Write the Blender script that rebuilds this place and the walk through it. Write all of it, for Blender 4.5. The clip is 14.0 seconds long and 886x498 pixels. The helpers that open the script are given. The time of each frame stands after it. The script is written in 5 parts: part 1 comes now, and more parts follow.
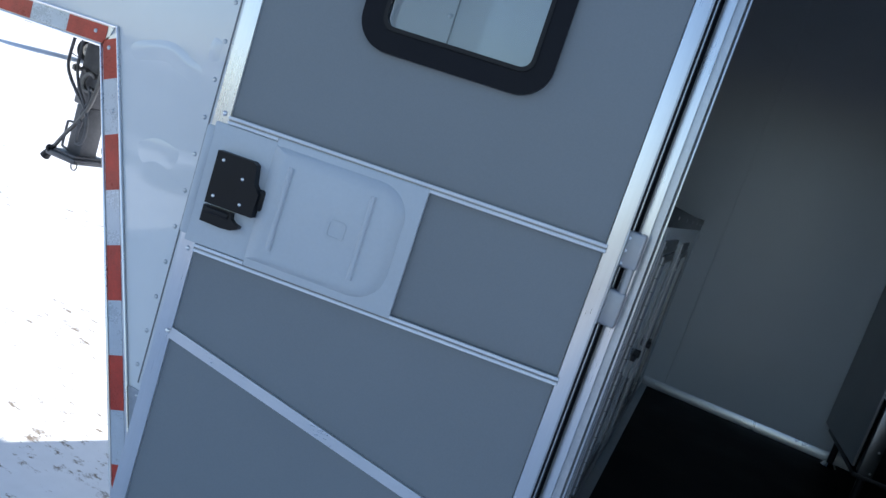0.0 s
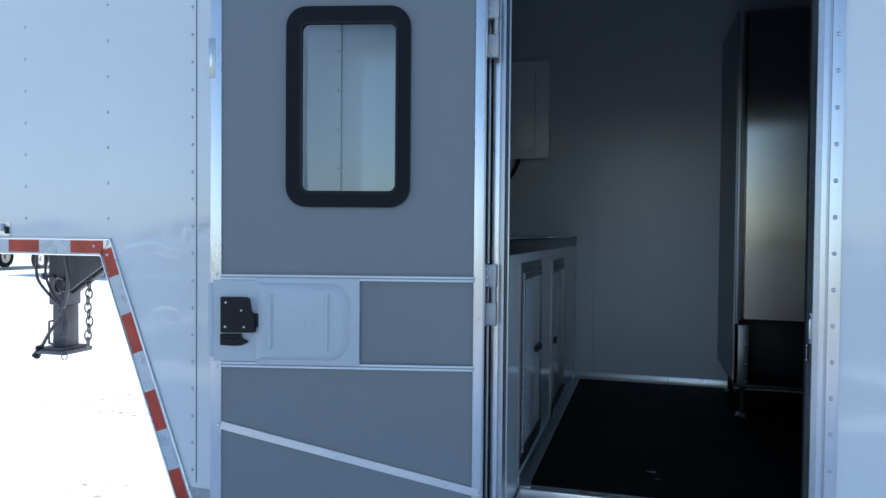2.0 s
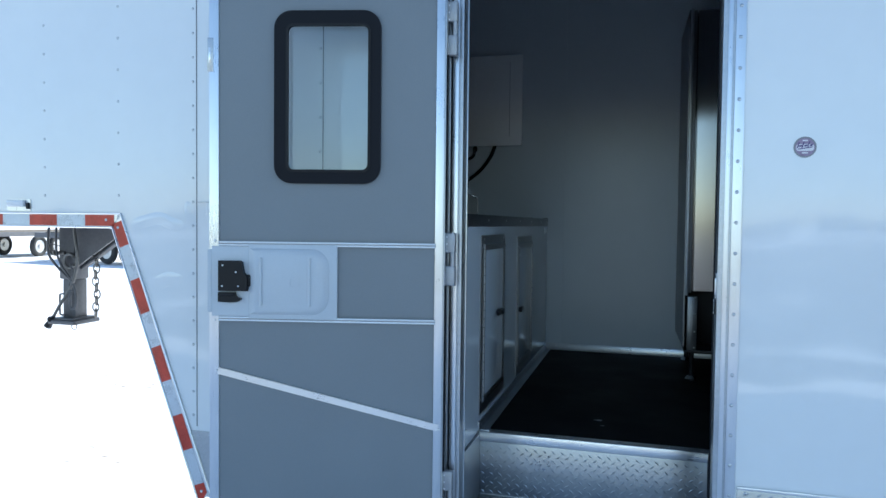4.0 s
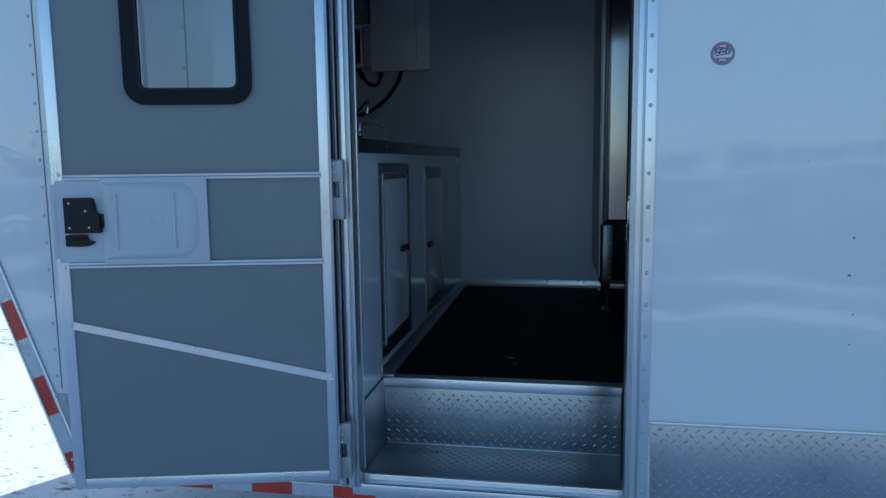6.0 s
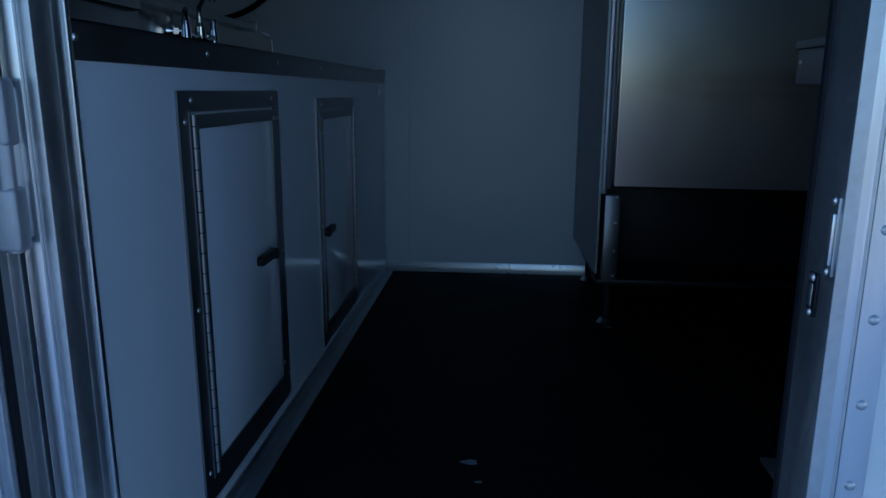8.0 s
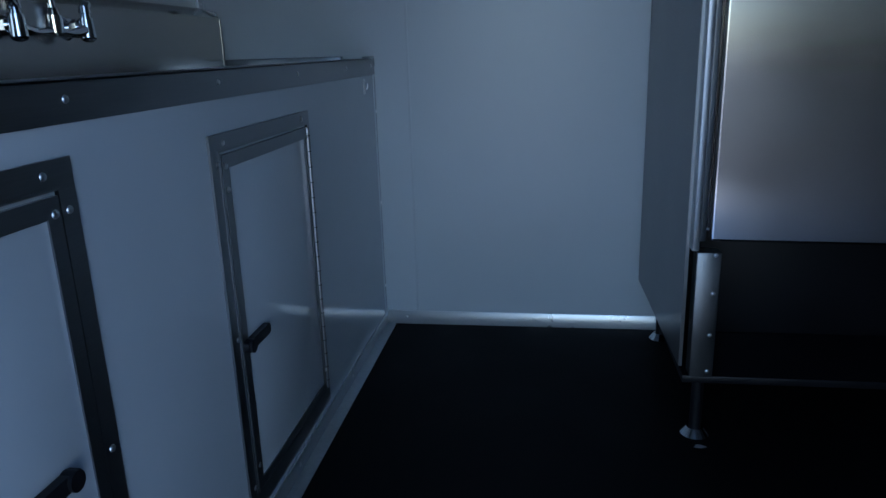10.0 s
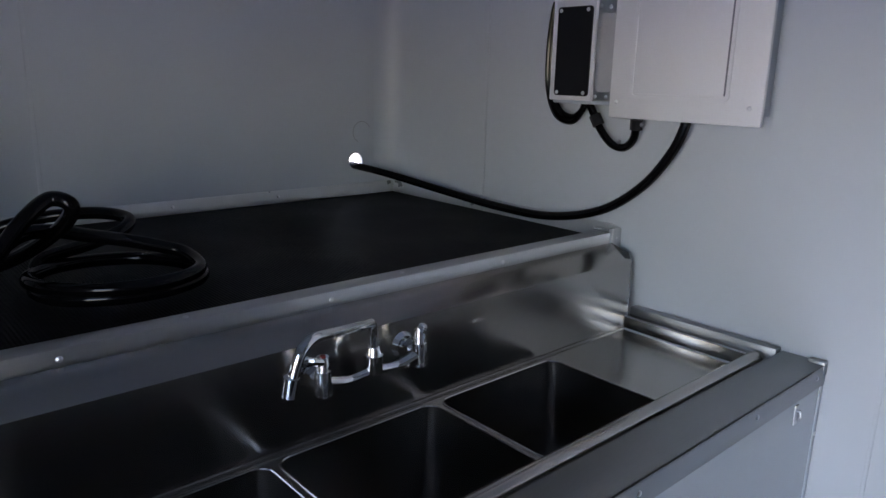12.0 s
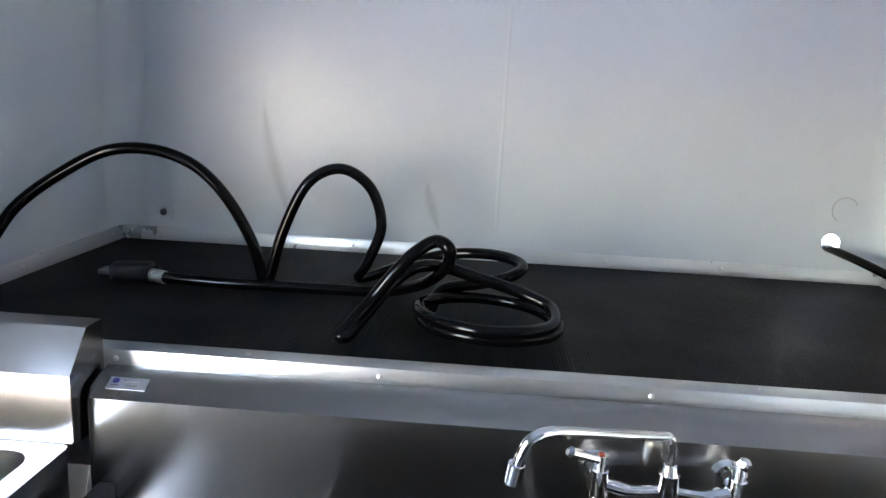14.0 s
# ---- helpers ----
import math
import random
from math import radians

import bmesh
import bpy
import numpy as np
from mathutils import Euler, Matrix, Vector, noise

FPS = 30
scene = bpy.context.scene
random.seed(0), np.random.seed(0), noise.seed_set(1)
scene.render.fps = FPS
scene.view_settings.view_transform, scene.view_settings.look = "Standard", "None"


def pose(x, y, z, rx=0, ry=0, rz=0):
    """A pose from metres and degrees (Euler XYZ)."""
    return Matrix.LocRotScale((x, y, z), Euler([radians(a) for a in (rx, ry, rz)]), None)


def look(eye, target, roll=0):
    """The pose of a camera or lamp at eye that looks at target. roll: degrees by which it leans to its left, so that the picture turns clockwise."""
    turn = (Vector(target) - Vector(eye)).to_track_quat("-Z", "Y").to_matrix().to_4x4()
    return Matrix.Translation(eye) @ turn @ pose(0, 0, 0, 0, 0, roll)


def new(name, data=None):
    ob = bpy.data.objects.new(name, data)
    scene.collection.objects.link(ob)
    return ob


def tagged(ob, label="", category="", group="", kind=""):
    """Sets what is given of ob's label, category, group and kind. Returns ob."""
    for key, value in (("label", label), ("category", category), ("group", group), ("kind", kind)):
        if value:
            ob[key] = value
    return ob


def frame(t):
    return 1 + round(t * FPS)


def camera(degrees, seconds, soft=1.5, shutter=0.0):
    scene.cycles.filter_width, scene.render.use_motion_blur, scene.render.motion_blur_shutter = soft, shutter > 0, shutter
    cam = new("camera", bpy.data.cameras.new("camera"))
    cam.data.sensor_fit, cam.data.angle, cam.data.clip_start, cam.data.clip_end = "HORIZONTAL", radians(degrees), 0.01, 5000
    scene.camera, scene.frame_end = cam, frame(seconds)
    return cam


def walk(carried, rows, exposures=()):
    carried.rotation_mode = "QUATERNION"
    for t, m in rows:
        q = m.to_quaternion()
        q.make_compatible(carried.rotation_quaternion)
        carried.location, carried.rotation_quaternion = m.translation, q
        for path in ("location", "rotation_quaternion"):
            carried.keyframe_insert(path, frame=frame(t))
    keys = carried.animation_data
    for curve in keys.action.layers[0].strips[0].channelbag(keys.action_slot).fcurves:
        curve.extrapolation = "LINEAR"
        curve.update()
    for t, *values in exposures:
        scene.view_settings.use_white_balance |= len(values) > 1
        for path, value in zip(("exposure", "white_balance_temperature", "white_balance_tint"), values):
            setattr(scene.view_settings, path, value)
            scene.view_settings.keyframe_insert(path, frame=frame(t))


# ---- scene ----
cam = camera(64.4, 14.0)
PATH = [
    (0, (0.168, -1.564, 1.594), (-0.519, 0.291, 1.301), 18.4),
    (0.5, (0.289, -1.763, 1.576), (-0.409, 0.102, 1.395), 5.3),
    (1, (0.351, -1.961, 1.601), (-0.298, -0.073, 1.487), 0.4),
    (1.5, (0.403, -2.156, 1.612), (-0.18, -0.243, 1.57), 0.4),
    (2, (0.484, -2.3, 1.638), (-0.075, -0.38, 1.592), 0.5),
    (2.5, (0.59, -2.415, 1.607), (0.023, -0.497, 1.567), 0.6),
    (3, (0.647, -2.524, 1.593), (0.097, -0.602, 1.532), 0.7),
    (3.2, (0.692, -2.573, 1.585), (0.132, -0.654, 1.52), 0.7),
    (5.3, (0.672, -2.626, 1.57), (0.291, -0.668, 1.422), -0.1),
    (5.5, (0.654, -2.568, 1.554), (0.319, -0.604, 1.378), -0.4),
    (6, (0.736, -2.331, 1.53), (0.39, -0.377, 1.286), -0.7),
    (6.5, (0.768, -1.993, 1.544), (0.416, -0.052, 1.215), -0.3),
    (7, (0.683, -1.652, 1.524), (0.43, 0.298, 1.157), 0.3),
    (7.5, (0.623, -1.27, 1.497), (0.428, 0.684, 1.119), 0.4),
    (8, (0.567, -0.914, 1.531), (0.408, 1.031, 1.094), 0.3),
    (8.2, (0.575, -0.866, 1.521), (0.422, 1.083, 1.101), 0.1),
    (10.3, (0.595, 0.165, 1.701), (0.277, 2.06, 1.148), -1.3),
    (10.5, (0.572, 0.29, 1.819), (0.207, 2.178, 1.267), 0.1),
    (11, (0.568, 0.427, 1.934), (-0.115, 2.24, 1.436), 0.1),
    (11.5, (0.59, 0.551, 2.123), (-0.591, 2.069, 1.572), 1.0),
    (12, (0.552, 0.634, 2.2), (-0.892, 1.933, 1.724), 1.5),
    (12.5, (0.539, 0.762, 2.251), (-1.113, 1.817, 1.855), 1.4),
    (13, (0.545, 0.881, 2.247), (-1.292, 1.585, 1.889), 1.3),
    (13.5, (0.61, 0.99, 2.252), (-1.33, 1.258, 1.846), 2.2),
    (14, (0.61, 1.001, 2.261), (-1.344, 0.913, 1.844), 3.1),
]
EXPOSURES = [(0.0, 0.85, 6200, 10), (0.5, 0.85, 6800, 12), (1.0, 0.85, 7000, 13), (1.5, 0.9, 6450, 10), (2.5, 0.92, 5900, 6), (3.0, 1.18, 6000, 4), (5.5, 0.65, 5700, 4), (6.0, 0.32, 5250, 2), (6.5, 0.5, 5200, 2), (7.0, 0.6, 5150, 3), (7.5, 0.85, 5400, 5),
             (8.0, 0.35, 4900, 7), (8.2, 0.35, 4900, 7), (10.3, 2.8, 5600, 14), (10.5, 3.2, 5700, 16), (11.0, 3.4, 6150, 16), (11.5, 3.7, 6600, 19), (12.0, 4.1, 7250, 25), (12.5, 4.63, 7850, 23), (13.0, 5.15, 8350, 21), (13.5, 5.72, 8450, 20), (14.0, 6.27, 8200, 19)]
walk(cam, [(t, look(eye, target, roll)) for t, eye, target, roll in PATH], EXPOSURES)

# ---------------------------------------------------------------- light
SUN_TURN, SUN_UP = radians(13.4), radians(37)
world = bpy.data.worlds.new("world")
scene.world = world
world.use_nodes = True
sky = world.node_tree.nodes.new("ShaderNodeTexSky")
sky.sky_type, sky.sun_disc, sky.sun_elevation, sky.sun_rotation = "NISHITA", False, SUN_UP, SUN_TURN
sky.air_density, sky.dust_density, sky.ozone_density = 1.0, 0.6, 1.0
world.node_tree.links.new(sky.outputs[0], world.node_tree.nodes["Background"].inputs[0])
world.node_tree.nodes["Background"].inputs[1].default_value = 0.12
sun = new("sun", bpy.data.lights.new("sun", "SUN"))
sun.data.energy, sun.data.angle, sun.data.color = 4.0, radians(0.5), (1.0, 0.95, 0.87)
sun.matrix_world = look((math.sin(SUN_TURN) * math.cos(SUN_UP) * 30, math.cos(SUN_TURN) * math.cos(SUN_UP) * 30, math.sin(SUN_UP) * 30), (0, 0, 0))


# ---------------------------------------------------------------- materials
def mat(name, color, rough=0.5, metal=0.0, var=0.08, scale=3.0, fine=90.0, bump=0.05, grain=(1, 1, 1), rvar=0.08, coat=0.0, wave=0.0, wave_scale=2.0, spec=0.5, brushed=0.0, along=(0, 1, 0), turn=0.0):
    """A surface with two scales of change: broad stains and fine grain, in colour, gloss and relief."""
    m = bpy.data.materials.new(name)
    m.use_nodes = True
    n, link = m.node_tree.nodes, m.node_tree.links.new
    p = n["Principled BSDF"]
    co, mp = n.new("ShaderNodeTexCoord"), n.new("ShaderNodeMapping")
    mp.inputs["Scale"].default_value = grain
    link(co.outputs["Object"], mp.inputs["Vector"])
    broad, small = n.new("ShaderNodeTexNoise"), n.new("ShaderNodeTexNoise")
    broad.inputs["Scale"].default_value, broad.inputs["Detail"].default_value = scale, 5
    small.inputs["Scale"].default_value, small.inputs["Detail"].default_value = fine, 3
    link(co.outputs["Object"], broad.inputs["Vector"])
    link(mp.outputs[0], small.inputs["Vector"])
    mix = n.new("ShaderNodeMath")
    mix.operation = "MULTIPLY_ADD"
    mix.inputs[1].default_value = 0.6
    link(broad.outputs[0], mix.inputs[0])
    half = n.new("ShaderNodeMath")
    half.operation = "MULTIPLY"
    half.inputs[1].default_value = 0.4
    link(small.outputs[0], half.inputs[0])
    link(half.outputs[0], mix.inputs[2])
    ramp = n.new("ShaderNodeValToRGB")
    ramp.color_ramp.elements[0].position, ramp.color_ramp.elements[1].position = 0.3, 0.7
    ramp.color_ramp.elements[0].color = (*[c * (1 - var) for c in color], 1)
    ramp.color_ramp.elements[1].color = (*[min(1, c * (1 + var)) for c in color], 1)
    link(mix.outputs[0], ramp.inputs[0])
    link(ramp.outputs[0], p.inputs["Base Color"])
    rr = n.new("ShaderNodeMapRange")
    rr.inputs["From Min"].default_value, rr.inputs["From Max"].default_value = 0.3, 0.7
    rr.inputs["To Min"].default_value, rr.inputs["To Max"].default_value = max(0.02, rough - rvar), min(1, rough + rvar)
    link(mix.outputs[0], rr.inputs["Value"])
    link(rr.outputs[0], p.inputs["Roughness"])
    p.inputs["Metallic"].default_value = metal
    p.inputs["Coat Weight"].default_value = coat
    p.inputs["Coat Roughness"].default_value = 0.04
    p.inputs["Specular IOR Level"].default_value = spec
    if brushed:
        tg = n.new("ShaderNodeCombineXYZ")
        for k in range(3):
            tg.inputs[k].default_value = along[k]
        link(tg.outputs[0], p.inputs["Tangent"])
        p.inputs["Anisotropic"].default_value, p.inputs["Anisotropic Rotation"].default_value = brushed, turn
    b = n.new("ShaderNodeBump")
    b.inputs["Strength"].default_value, b.inputs["Distance"].default_value = bump, 0.002
    link(small.outputs[0], b.inputs["Height"])
    if wave:
        big, b2 = n.new("ShaderNodeTexNoise"), n.new("ShaderNodeBump")
        big.inputs["Scale"].default_value, big.inputs["Detail"].default_value = wave_scale, 1
        b2.inputs["Strength"].default_value, b2.inputs["Distance"].default_value = 1.0, wave
        link(co.outputs["Object"], big.inputs["Vector"])
        link(big.outputs[0], b2.inputs["Height"])
        link(b2.outputs[0], b.inputs["Normal"])
        link(b2.outputs[0], p.inputs["Coat Normal"])
    link(b.outputs[0], p.inputs["Normal"])
    return m


SKIN = mat("white_aluminium_skin", (0.76, 0.78, 0.79), 0.06, var=0.02, scale=1.5, fine=12, bump=0.0, rvar=0.02, coat=0.5, wave=0.010, wave_scale=1.7)
VINYL = mat("white_wall_vinyl", (0.56, 0.60, 0.63), 0.32, var=0.03, scale=1.2, fine=5, bump=0.0, rvar=0.03, wave=0.003, wave_scale=1.4)
CAB = mat("cabinet_vinyl", (0.54, 0.59, 0.635), 0.11, var=0.03, scale=1.6, fine=6, bump=0.0, rvar=0.02, wave=0.0012, wave_scale=1.6)
DOORGREY = mat("grey_door_board", (0.190, 0.214, 0.235), 0.38, var=0.07, scale=2.5, fine=260, bump=0.05)
ALU = mat("mill_aluminium", (0.78, 0.79, 0.80), 0.30, 1.0, var=0.05, scale=6, fine=30, bump=0.0, grain=(8, 8, 0.4), rvar=0.05)
ALUX = mat("mill_aluminium_long", (0.78, 0.79, 0.80), 0.30, 1.0, var=0.05, scale=6, fine=30, bump=0.0, grain=(0.4, 8, 8), rvar=0.05)
ALUY = mat("mill_aluminium_cross", (0.60, 0.61, 0.62), 0.36, 1.0, var=0.06, scale=4, fine=30, bump=0.0, grain=(8, 0.3, 8), rvar=0.05)
# aluminium painted paler, for the skylight that the door ribs catch
ALU_SKYLIT = mat("skylit_rib_aluminium", (0.88, 0.89, 0.90), 0.24, 0.2, var=0.05, scale=7, fine=40, bump=0.01, rvar=0.025)
ALUBRIGHT = mat("bright_rolled_aluminium", (0.66, 0.67, 0.68), 0.30, 0.6, var=0.05, scale=7, fine=25, bump=0.0, rvar=0.04)
ALUDULL = mat("dull_aluminium", (0.55, 0.57, 0.59), 0.42, 1.0, var=0.15, scale=5, fine=80, bump=0.06, rvar=0.10)
PLATE = mat("diamond_plate", (0.42, 0.44, 0.46), 0.33, 0.95, var=0.14, scale=5, fine=70, bump=0.04, rvar=0.08)
STEEL = mat("brushed_stainless", (0.44, 0.42, 0.398), 0.20, 1.0, var=0.03, scale=3, fine=9, bump=0.0, grain=(30, 0.25, 30), rvar=0.012, wave=0.0015, wave_scale=2.0, brushed=0.6, along=(0.18, 1, 0.14), turn=0.25)
STEELZ = mat("brushed_stainless_upright", (0.50, 0.50, 0.50), 0.20, 1.0, var=0.05, scale=3, fine=22, bump=0.0, grain=(40, 40, 0.35), rvar=0.03, wave=0.0012, wave_scale=1.6, brushed=0.95, along=(0.8, 0.6, 0))
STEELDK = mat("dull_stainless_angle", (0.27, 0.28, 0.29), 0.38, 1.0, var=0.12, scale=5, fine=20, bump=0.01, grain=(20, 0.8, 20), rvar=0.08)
CHROME = mat("chrome", (0.82, 0.83, 0.84), 0.06, 1.0, var=0.02, bump=0.0, rvar=0.02)
RUBBER = mat("black_rubber_floor", (0.006, 0.006, 0.0065), 0.6, var=0.35, scale=5, fine=150, bump=0.06, rvar=0.10, spec=0.08)
CABLE = mat("black_cable_jacket", (0.0025, 0.0025, 0.003), 0.15, var=0.05, scale=2, fine=4, bump=0.0, rvar=0.01, spec=0.20)
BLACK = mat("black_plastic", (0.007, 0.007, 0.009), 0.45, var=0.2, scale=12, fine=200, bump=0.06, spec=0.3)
HINGE = mat("satin_hinge_alloy", (0.40, 0.41, 0.43), 0.48, 0.7, var=0.10, scale=9, fine=90, bump=0.03)
CASEGREY = mat("grey_case_enamel", (0.46, 0.46, 0.46), 0.4, var=0.05, scale=8, fine=200, bump=0.04)
GASKET = mat("black_window_gasket", (0.010, 0.011, 0.015), 0.5, var=0.15, scale=8, fine=150, bump=0.04, spec=0.14)
LATCHWHITE = mat("pale_latch_plastic", (0.52, 0.56, 0.60), 0.40, var=0.04, scale=5, fine=140, bump=0.06)
PANELWHITE = mat("white_powder_coat", (0.78, 0.78, 0.78), 0.36, var=0.03, scale=6, fine=240, bump=0.08)
BOXGREY = mat("pale_grey_enamel", (0.42, 0.47, 0.52), 0.4, var=0.04, scale=6, fine=200, bump=0.05)
RED = mat("red_reflective_tape", (0.50, 0.050, 0.026), 0.32, var=0.34, scale=16, fine=300, bump=0.05)
SILVER = mat("silver_reflective_tape", (0.56, 0.60, 0.65), 0.30, 0.25, var=0.10, scale=16, fine=300, bump=0.05)
FRAMESTEEL = mat("dark_painted_steel", (0.10, 0.10, 0.11), 0.5, var=0.3, scale=6, fine=60, bump=0.1)
CHAIN = mat("grey_chain_steel", (0.17, 0.165, 0.16), 0.45, 0.9, var=0.2, scale=20, fine=150, bump=0.1)
TYRE = mat("tyre_rubber", (0.03, 0.03, 0.03), 0.8, var=0.3, scale=5, fine=60, bump=0.2)
RIM = mat("painted_wheel", (0.55, 0.55, 0.55), 0.4, 0.4, var=0.15)
SEAL = mat("dark_seam_sealant", (0.20, 0.21, 0.22), 0.6, var=0.2, scale=10, fine=100)
PLANK = mat("weathered_deck_board", (0.16, 0.13, 0.10), 0.8, var=0.3, scale=4, fine=60, bump=0.2)
INK_PURPLE = mat("purple_ink", (0.10, 0.07, 0.20), 0.35, var=0.1)
INK_WHITE = mat("white_ink", (0.75, 0.72, 0.75), 0.35, var=0.05)
INK_PINK = mat("mauve_ink", (0.30, 0.22, 0.32), 0.35, var=0.2, scale=60)
INK_LILAC = mat("lilac_label_paper", (0.33, 0.31, 0.37), 0.4, var=0.08, scale=20)
BOXBLUE = mat("blue_grey_enamel", (0.17, 0.21, 0.25), 0.4, var=0.05, scale=6, fine=200, bump=0.05)
INK_ORANGE = mat("orange_ink", (0.44, 0.12, 0.045), 0.35, var=0.1)
INK_YELLOW = mat("yellow_ink", (0.75, 0.58, 0.03), 0.35, var=0.05)
INK_BLUE = mat("blue_ink", (0.04, 0.06, 0.25), 0.35, var=0.1)
INK_GREY = mat("grey_ink", (0.25, 0.25, 0.27), 0.4, var=0.1)
# vinyl darkened in three steps, for the cord's shadow painted on the partition
CORD_SHADE_A, CORD_SHADE_B, CORD_SHADE_C = (mat("cord_shade_vinyl", (g * 0.96, g * 1.02, g * 1.07), 0.34, var=0.03, scale=1.2, fine=5, bump=0.0, rvar=0.03, wave=0.003, wave_scale=1.4) for g in (0.555, 0.515, 0.47))
SMUDGE = mat("grey_smudge", (0.34, 0.36, 0.38), 0.45, var=0.1)
SCUFF = mat("worn_rubber", (0.22, 0.23, 0.24), 0.5, var=0.4, scale=30)
LENS = mat("clear_lamp_lens", (0.7, 0.72, 0.75), 0.1, var=0.1, coat=0.6)


def ribbed_mat():
    """Black rubber matting with fine parallel ribs."""
    m = mat("ribbed_rubber_mat", (0.004, 0.004, 0.005), 0.52, var=0.3, scale=4, fine=120, bump=0.1, rvar=0.1, spec=0.07)
    n, link = m.node_tree.nodes, m.node_tree.links.new
    w = n.new("ShaderNodeTexWave")
    w.bands_direction = "Y"
    w.inputs["Scale"].default_value = 46
    b = n.new("ShaderNodeBump")
    b.inputs["Strength"].default_value, b.inputs["Distance"].default_value = 0.35, 0.003
    link(n["Texture Coordinate"].outputs["Object"], w.inputs["Vector"])
    link(w.outputs["Fac"], b.inputs["Height"])
    link(b.outputs[0], n["Principled BSDF"].inputs["Normal"])
    return m


MATTING = ribbed_mat()


def snow_mat():
    """Packed snow with scattered dark grit and straw."""
    m = mat("packed_snow", (0.86, 0.87, 0.90), 0.75, var=0.06, scale=0.8, fine=14, bump=0.6)
    n, link = m.node_tree.nodes, m.node_tree.links.new
    p = n["Principled BSDF"]
    co = n["Texture Coordinate"]
    mp = n.new("ShaderNodeMapping")
    mp.inputs["Scale"].default_value = (1.0, 2.2, 1.0)
    a, c = n.new("ShaderNodeTexNoise"), n.new("ShaderNodeTexNoise")
    a.inputs["Scale"].default_value, a.inputs["Detail"].default_value, a.inputs["Roughness"].default_value = 9, 8, 0.75
    c.inputs["Scale"].default_value, c.inputs["Detail"].default_value = 0.55, 3
    link(co.outputs["Object"], mp.inputs["Vector"])
    link(mp.outputs[0], a.inputs["Vector"])
    link(co.outputs["Object"], c.inputs["Vector"])
    add = n.new("ShaderNodeMath")
    add.operation = "MULTIPLY_ADD"
    add.inputs[1].default_value = 0.55
    link(c.outputs[0], add.inputs[0])
    link(a.outputs[0], add.inputs[2])
    r = n.new("ShaderNodeValToRGB")
    r.color_ramp.elements[0].position, r.color_ramp.elements[1].position = 0.88, 0.95
    r.color_ramp.elements[0].color, r.color_ramp.elements[1].color = (0, 0, 0, 1), (1, 1, 1, 1)
    link(add.outputs[0], r.inputs[0])
    mx = n.new("ShaderNodeMixRGB")
    mx.inputs[2].default_value = (0.22, 0.18, 0.14, 1)
    old = p.inputs["Base Color"].links[0].from_socket
    link(r.outputs[0], mx.inputs[0])
    link(old, mx.inputs[1])
    link(mx.outputs[0], p.inputs["Base Color"])
    return m


SNOW = snow_mat()


def gravel_mat():
    """Brown gravel with thin leftover snow."""
    m = mat("brown_gravel", (0.125, 0.118, 0.112), 0.9, var=0.35, scale=0.6, fine=25, bump=0.6)
    n, link = m.node_tree.nodes, m.node_tree.links.new
    p = n["Principled BSDF"]
    nz, rp, mx = n.new("ShaderNodeTexNoise"), n.new("ShaderNodeValToRGB"), n.new("ShaderNodeMix")
    nz.inputs["Scale"].default_value, nz.inputs["Detail"].default_value = 0.35, 6
    rp.color_ramp.elements[0].position, rp.color_ramp.elements[1].position = 0.56, 0.64
    mx.data_type = "RGBA"
    base = p.inputs["Base Color"].links[0].from_socket
    link(n["Texture Coordinate"].outputs["Object"], nz.inputs["Vector"])
    link(nz.outputs[0], rp.inputs[0])
    link(rp.outputs[0], mx.inputs["Factor"])
    link(base, mx.inputs["A"])
    mx.inputs["B"].default_value = (0.8, 0.82, 0.85, 1)
    link(mx.outputs["Result"], p.inputs["Base Color"])
    return m


GRAVEL = gravel_mat()


def glass_mat():
    m = bpy.data.materials.new("window_glass")
    m.use_nodes = True
    p = m.node_tree.nodes["Principled BSDF"]
    p.inputs["Base Color"].default_value = (0.74, 0.80, 0.82, 1)
    p.inputs["Transmission Weight"].default_value, p.inputs["Roughness"].default_value, p.inputs["IOR"].default_value = 1.0, 0.03, 1.45
    return m


GLASS = glass_mat()


# ---------------------------------------------------------------- builders
def done(name, bm, material, smooth=True):
    """Close a bmesh into one linked mesh object."""
    bmesh.ops.recalc_face_normals(bm, faces=bm.faces)
    me = bpy.data.meshes.new(name)
    bm.to_mesh(me)
    bm.free()
    me.materials.append(material)
    if smooth:
        for f in me.polygons:
            f.use_smooth = True
        me.set_sharp_from_angle(angle=radians(34))
    return new(name, me)


def thing(name, at, label, category, group="", kind=""):
    ob = new(name)
    ob.location = at
    ob.empty_display_size = 0.05
    return tagged(ob, label, category, group, kind)


def under(ob, parent):
    """Parent a mesh that was built in world places."""
    ob.parent = parent
    place = Matrix.Translation(parent.location)
    if parent.parent:
        place = Matrix.Identity(4)
    ob.matrix_parent_inverse = place.inverted()
    return ob


def part(name, bm, material, parent, label="", smooth=True):
    return under(tagged(done(name, bm, material, smooth), label), parent)


def box(bm, a, b, bev=0.0, seg=2):
    made = bmesh.ops.create_cube(bm, size=1)["verts"]
    for v in made:
        v.co = Vector([(a[i] + b[i]) / 2 + v.co[i] * (b[i] - a[i]) for i in range(3)])
    if bev:
        bmesh.ops.bevel(bm, geom=list({e for v in made for e in v.link_edges}), offset=bev, segments=seg, affect="EDGES", profile=0.5)
    return bm


def boxed(a, b, bev=0.0, seg=2):
    return box(bmesh.new(), a, b, bev, seg)


